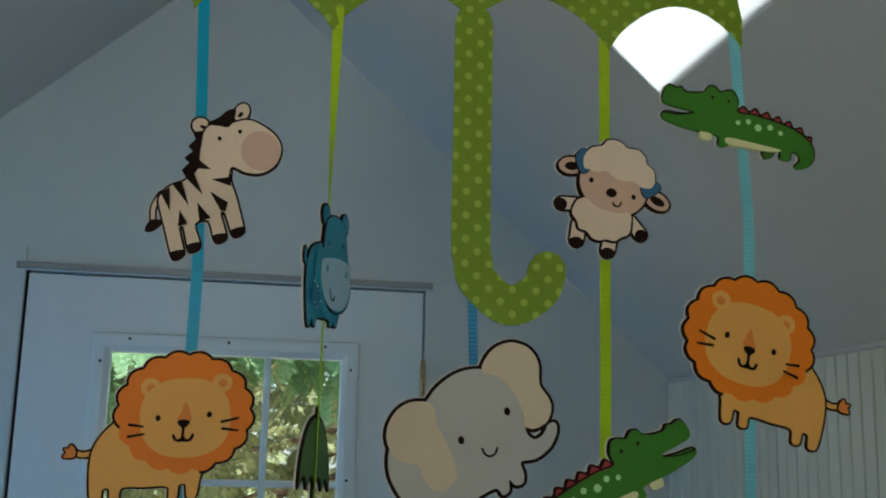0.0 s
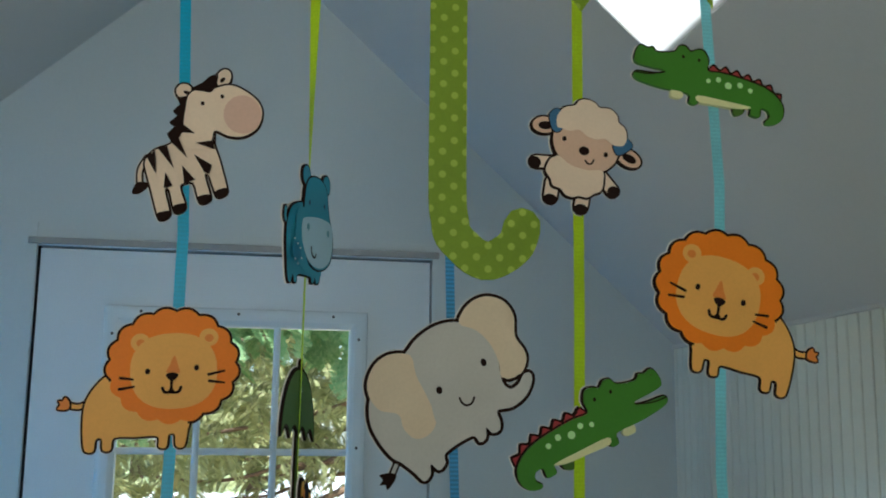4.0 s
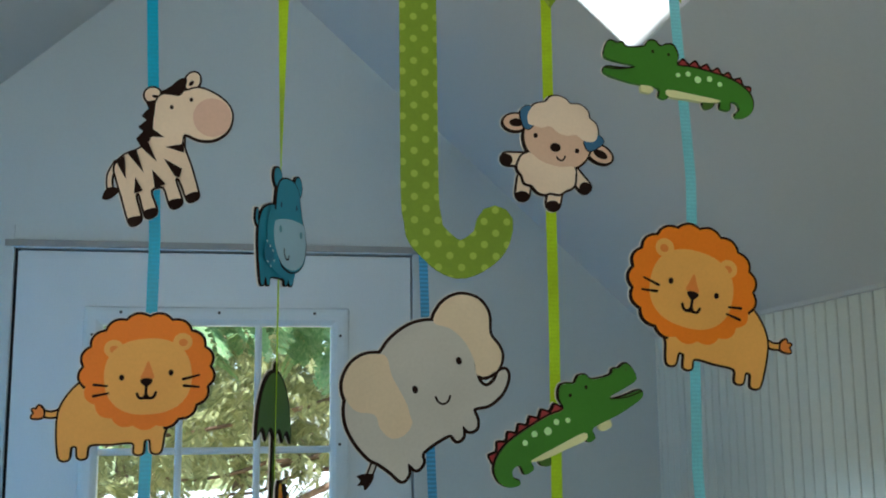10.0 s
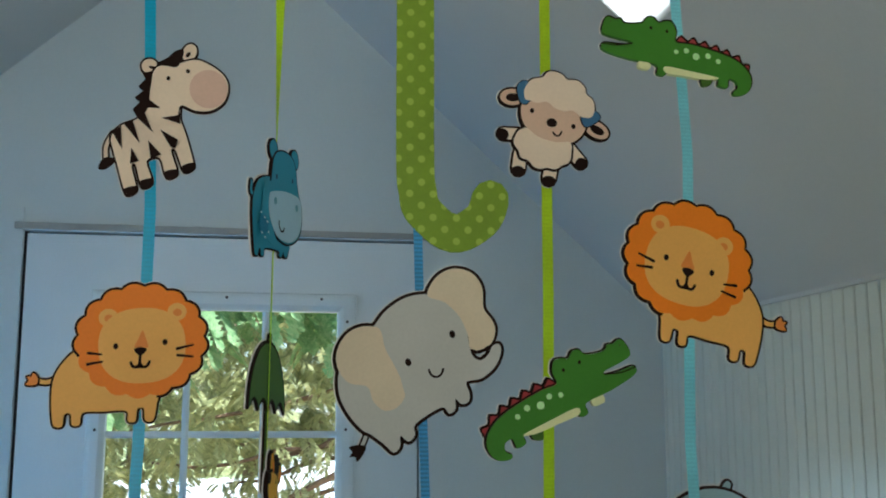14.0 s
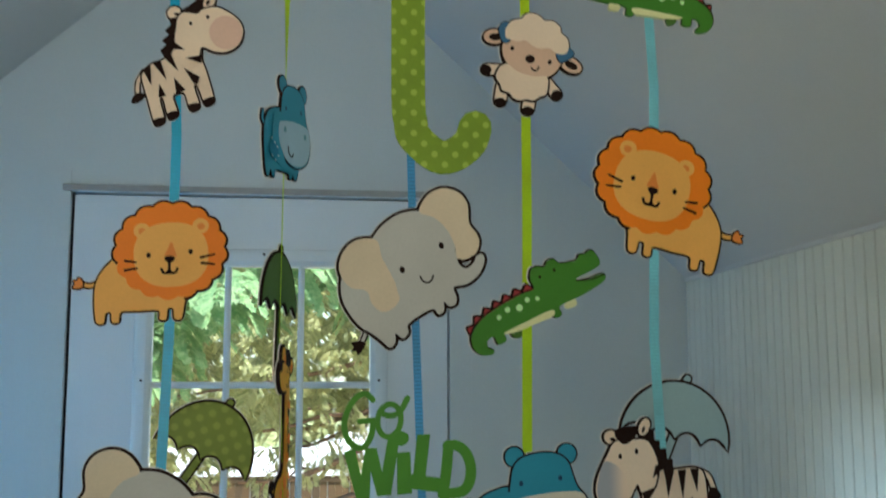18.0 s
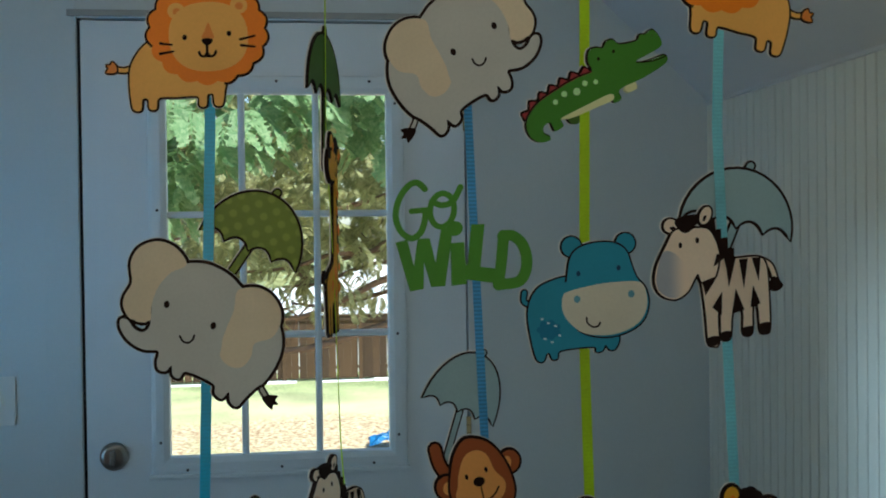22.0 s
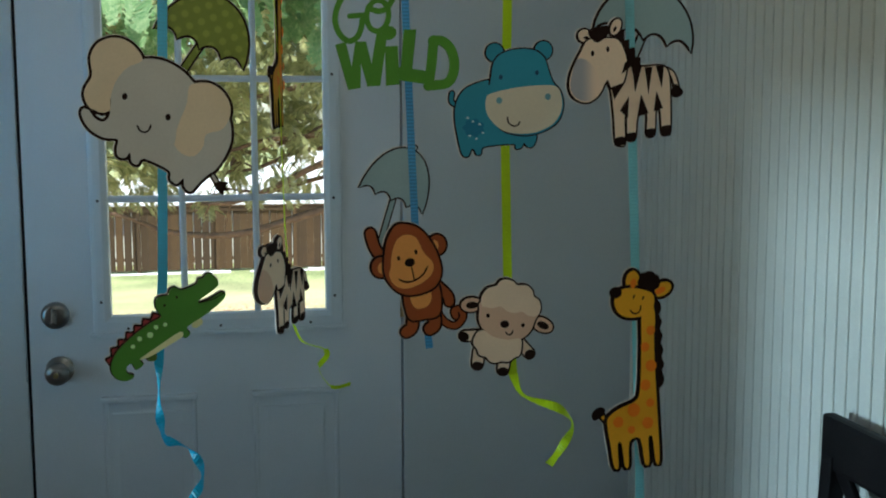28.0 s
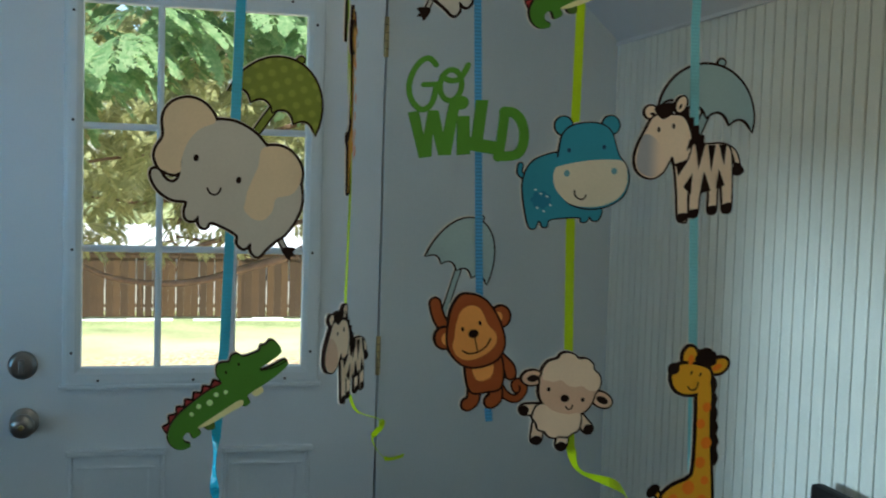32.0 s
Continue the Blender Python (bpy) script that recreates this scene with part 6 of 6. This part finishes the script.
# the cedar by the house: its trunk stands beyond the door's view, its limbs reach across
rng = random.Random(11)
tree = thing("cedar_tree", "large cedar with drooping sprays and bare lower limbs", "tree", (3.3, 9.2, GZ))
base = Vector((3.3, 9.2, GZ))
bm = bmesh.new()
tube(bm, [(0, 0, -0.2), (0.03, 0.02, 1.5), (-0.05, 0.05, 4.0), (0.05, 0.0, 7.5), (0.0, 0.05, 11.0)], [0.34, 0.27, 0.22, 0.15, 0.05], 14)
part("trunk", bm, BARK, tree)
limbs = [
    [(3.25, 9.2, 1.75), (2.3, 8.6, 1.40), (1.405, 8.0, 1.105), (0.96, 7.9, 0.91), (0.466, 7.9, 0.73), (0.0, 7.95, 0.70)],
    [(3.25, 9.2, 1.05), (2.2, 8.5, 0.92), (1.406, 8.0, 0.657), (0.74, 7.9, 0.45), (0.3, 7.95, 0.40), (-0.1, 8.0, 0.42), (-0.61, 8.1, 0.60), (-1.3, 8.3, 0.72)],
    [(3.3, 9.2, 2.1), (2.2, 8.8, 1.75), (1.405, 8.5, 1.44), (0.96, 8.4, 1.27), (0.55, 8.4, 1.17)],
    [(3.3, 9.2, 1.5), (2.1, 8.9, 1.25), (1.3, 8.7, 1.22), (0.7, 8.6, 1.02), (0.3, 8.6, 0.98)],
    [(3.3, 9.2, 2.4), (2.2, 9.0, 2.0), (1.3, 8.9, 1.62), (0.8, 8.8, 1.40), (0.2, 8.8, 1.36)],
    [(3.3, 9.2, 2.6), (2.0, 8.4, 2.15), (1.0, 8.0, 1.80), (0.1, 7.9, 1.62), (-0.7, 7.9, 1.5)],
    [(3.3, 9.2, 3.2), (2.0, 8.3, 2.9), (0.8, 7.6, 2.55), (-0.5, 7.4, 2.3), (-1.6, 7.4, 2.1)],
    [(3.25, 9.2, 1.9), (2.2, 8.7, 1.52), (1.3, 8.3, 1.36), (0.75, 8.2, 1.30), (0.2, 8.2, 1.16), (-0.4, 8.3, 1.2)],
    [(3.25, 9.2, 1.3), (2.2, 8.8, 1.10), (1.35, 8.4, 0.93), (0.85, 8.3, 0.80), (0.4, 8.3, 0.84)],
    [(3.3, 9.2, 3.9), (2.2, 8.0, 3.7), (1.2, 7.2, 3.3), (0.2, 6.9, 3.1)],
    [(3.3, 9.2, 4.6), (1.6, 9.0, 4.3), (-0.4, 9.2, 3.8), (-2.0, 9.4, 3.5)],
    [(3.3, 9.2, 2.3), (4.6, 8.6, 2.1), (6.0, 8.2, 1.9)],
    [(3.3, 9.2, 5.4), (2.2, 10.3, 5.3), (1.0, 11.4, 5.0)],
]
for k, pts in enumerate(limbs):
    pts = [tuple(Vector(p) - base) for p in pts]
    line = spline(pts, 5, False)
    r0 = 0.05 if k < 3 else 0.036
    bm = bmesh.new()
    tube(bm, [(p[0], p[1], p[2] + 0.02 * noise.noise(Vector(p) * 3)) for p in line], [r0 * (1 - 0.72 * i / len(line)) for i in range(len(line))], 8)
    for s in range(4 if k < 5 else 2):                 # side twigs
        i = rng.randrange(len(line) // 4, len(line) - 2)
        p = Vector(line[i])
        d = Vector((rng.uniform(-0.5, 0.3), rng.uniform(-0.4, 0.4), rng.uniform(-0.35, 0.35)))
        tube(bm, [p, p + d * 0.4, p + d * 0.8 + Vector((0, 0, -0.08))], [0.012, 0.008, 0.003], 5)
    part("limb", bm, BARK, tree)


def spray(verts, faces, at, length, heading, droop, lean, rg, fine=False):
    """One flat fan of scale leaves on a hanging twig; fine gives each side twig its own leaflets."""
    d = Vector((math.cos(heading), math.sin(heading), 0))
    side = Vector((-d.y, d.x, 0)) * math.cos(lean) + Vector((0, 0, math.sin(lean)))
    n = 10
    pts = []
    for i in range(n + 1):
        t = i / n
        pts.append(at + d * length * t * (1 - 0.25 * t * droop) + Vector((0, 0, -droop * length * t * t)))
    for i in range(n):
        a, b = pts[i], pts[i + 1]
        fw = (b - a).normalized()
        for s in (-1, 1):
            w = length * (0.46 * math.sin(math.pi * (0.12 + 0.8 * (1 - i / n))) ** 1.2 + 0.05)
            tip = a + (fw * 0.62 + side * s * 0.8).normalized() * w * rg.uniform(0.8, 1.15) + Vector((0, 0, -0.12 * w))
            m = (a + tip) / 2
            flat = (tip - a).cross(side.cross(fw)).normalized()
            nrm = flat * w * (0.10 if fine else 0.13)
            k0 = len(verts)
            verts += [a, m + nrm, tip, m - nrm]
            faces.append((k0, k0 + 1, k0 + 2, k0 + 3))
            if fine:
                for u in (0.25, 0.42, 0.58, 0.74):
                    for e in (-1, 1):
                        q = a + (tip - a) * u
                        v = (tip - a).normalized() * 0.75 + flat * e * 0.66
                        r = q + v * w * 0.42 * (1.1 - u * 0.7) * rg.uniform(0.8, 1.15)
                        h2 = (r - q).cross(side.cross(fw)).normalized() * w * 0.06
                        k0 = len(verts)
                        verts += [q, (q + r) / 2 + h2, r, (q + r) / 2 - h2]
                        faces.append((k0, k0 + 1, k0 + 2, k0 + 3))
    k0 = len(verts)
    wv = side * length * 0.02
    verts += [pts[0] - wv, pts[0] + wv, pts[-1]]
    faces.append((k0, k0 + 1, k0 + 2))


def crown(name, mat, n, pick, size, label, fine=False):
    verts, faces = [], []
    for _ in range(n):
        p, heading = pick()
        spray(verts, faces, p - base, rng.uniform(*size), heading, rng.uniform(0.35, 0.9), rng.uniform(-0.5, 0.5), rng, fine)
    me = bpy.data.meshes.new(name)
    me.from_pydata([tuple(v) for v in verts], [], faces)
    me.materials.append(mat)
    ob = new(name, me)
    ob.parent = tree
    ob["label"], ob["kind"] = label, "stuff"
    return ob


def near_pick():
    """Sprays that hang from the ends of the upper limbs towards the house."""
    x = rng.uniform(-1.8, 2.4)
    low = 2.08 + 0.30 * math.sin(2.1 * x + 0.6) + (0.25 if x > 0.7 else 0.0)
    z = low + abs(rng.gauss(0, 0.55))
    return Vector((x, rng.uniform(5.6, 7.2), z)), rng.uniform(math.pi * 0.9, math.pi * 2.05)


def far_pick():
    """The denser mass behind, ragged at its lower edge."""
    while True:
        x, y, z = rng.uniform(-4.5, 6.5), rng.uniform(7.4, 12.0), rng.uniform(0.7, 7.0)
        low = 1.05 + 0.40 * math.sin(1.7 * x + 0.3) - (0.45 if x < -0.2 else 0.0)
        if x > 3.0 and z > 2.6:
            continue                       # left open so the skylight faces bare sky
        if z > low and noise.noise(Vector((x * 1.3, y * 0.9, z * 1.5))) > -0.12:
            return Vector((x, y, z)), rng.uniform(0, 2 * math.pi)


def limb_pick():
    """Tufts on and under the bare limbs that cross the middle of the view."""
    pts = limbs[rng.choice((0, 2, 3, 4, 5, 7, 8))]
    i = rng.randrange(1, len(pts) - 1)
    p = Vector(pts[i]).lerp(Vector(pts[i + 1]), rng.random())
    return p + Vector((rng.uniform(-0.1, 0.1), rng.uniform(-0.3, 0.3), rng.uniform(-0.06, 0.16))), rng.uniform(0, 2 * math.pi)


crown("crown", LEAF_LIT, 400, near_pick, (0.26, 0.52), "drooping fans in the lit foliage colour", True)
crown("crown", LEAF, 11500, far_pick, (0.15, 0.34), "mass of cedar foliage, its colour lightened for glare")
crown("twig_foliage", LEAF, 260, limb_pick, (0.12, 0.26), "sparse tufts along the bare lower limbs")

# far line of trees
def far_tree(x, y, h, r, seed):
    rg = random.Random(seed)
    tr = thing("far_tree", "tall dark conifer behind the neighbouring roofs", "tree", (x, y, GZ), "trees behind the fence")
    b0 = bmesh.new()
    tube(b0, [(0, 0, -0.1), (0.1, 0, h * 0.5), (0, 0, h)], [0.35, 0.22, 0.04], 9)
    part("trunk", b0, BARK, tr)
    verts, faces = [], []
    for _ in range(420):
        t = rg.random() ** 0.8
        a = rg.uniform(0, 2 * math.pi)
        rad = r * (1 - t) * rg.uniform(0.3, 1.05) + 0.2
        spray(verts, faces, Vector((rad * math.cos(a), rad * math.sin(a), 0.8 + t * (h - 1))), rg.uniform(0.9, 1.6), a, rg.uniform(0.2, 0.7), rg.uniform(-0.4, 0.4), rg)
    me = bpy.data.meshes.new("crown")
    me.from_pydata([tuple(v) for v in verts], [], faces)
    me.materials.append(LEAF)
    ob = new("crown", me)
    ob.parent, ob["kind"] = tr, "stuff"


for k, (x, y, h, r) in enumerate(((-9, 44, 13, 3.6), (-4.5, 47, 15, 4.0), (0.5, 49, 12, 3.6), (9, 46, 15, 4.2), (-14, 42, 12, 3.6), (14.5, 48, 14, 4))):
    far_tree(x, y, h, r, 50 + k)
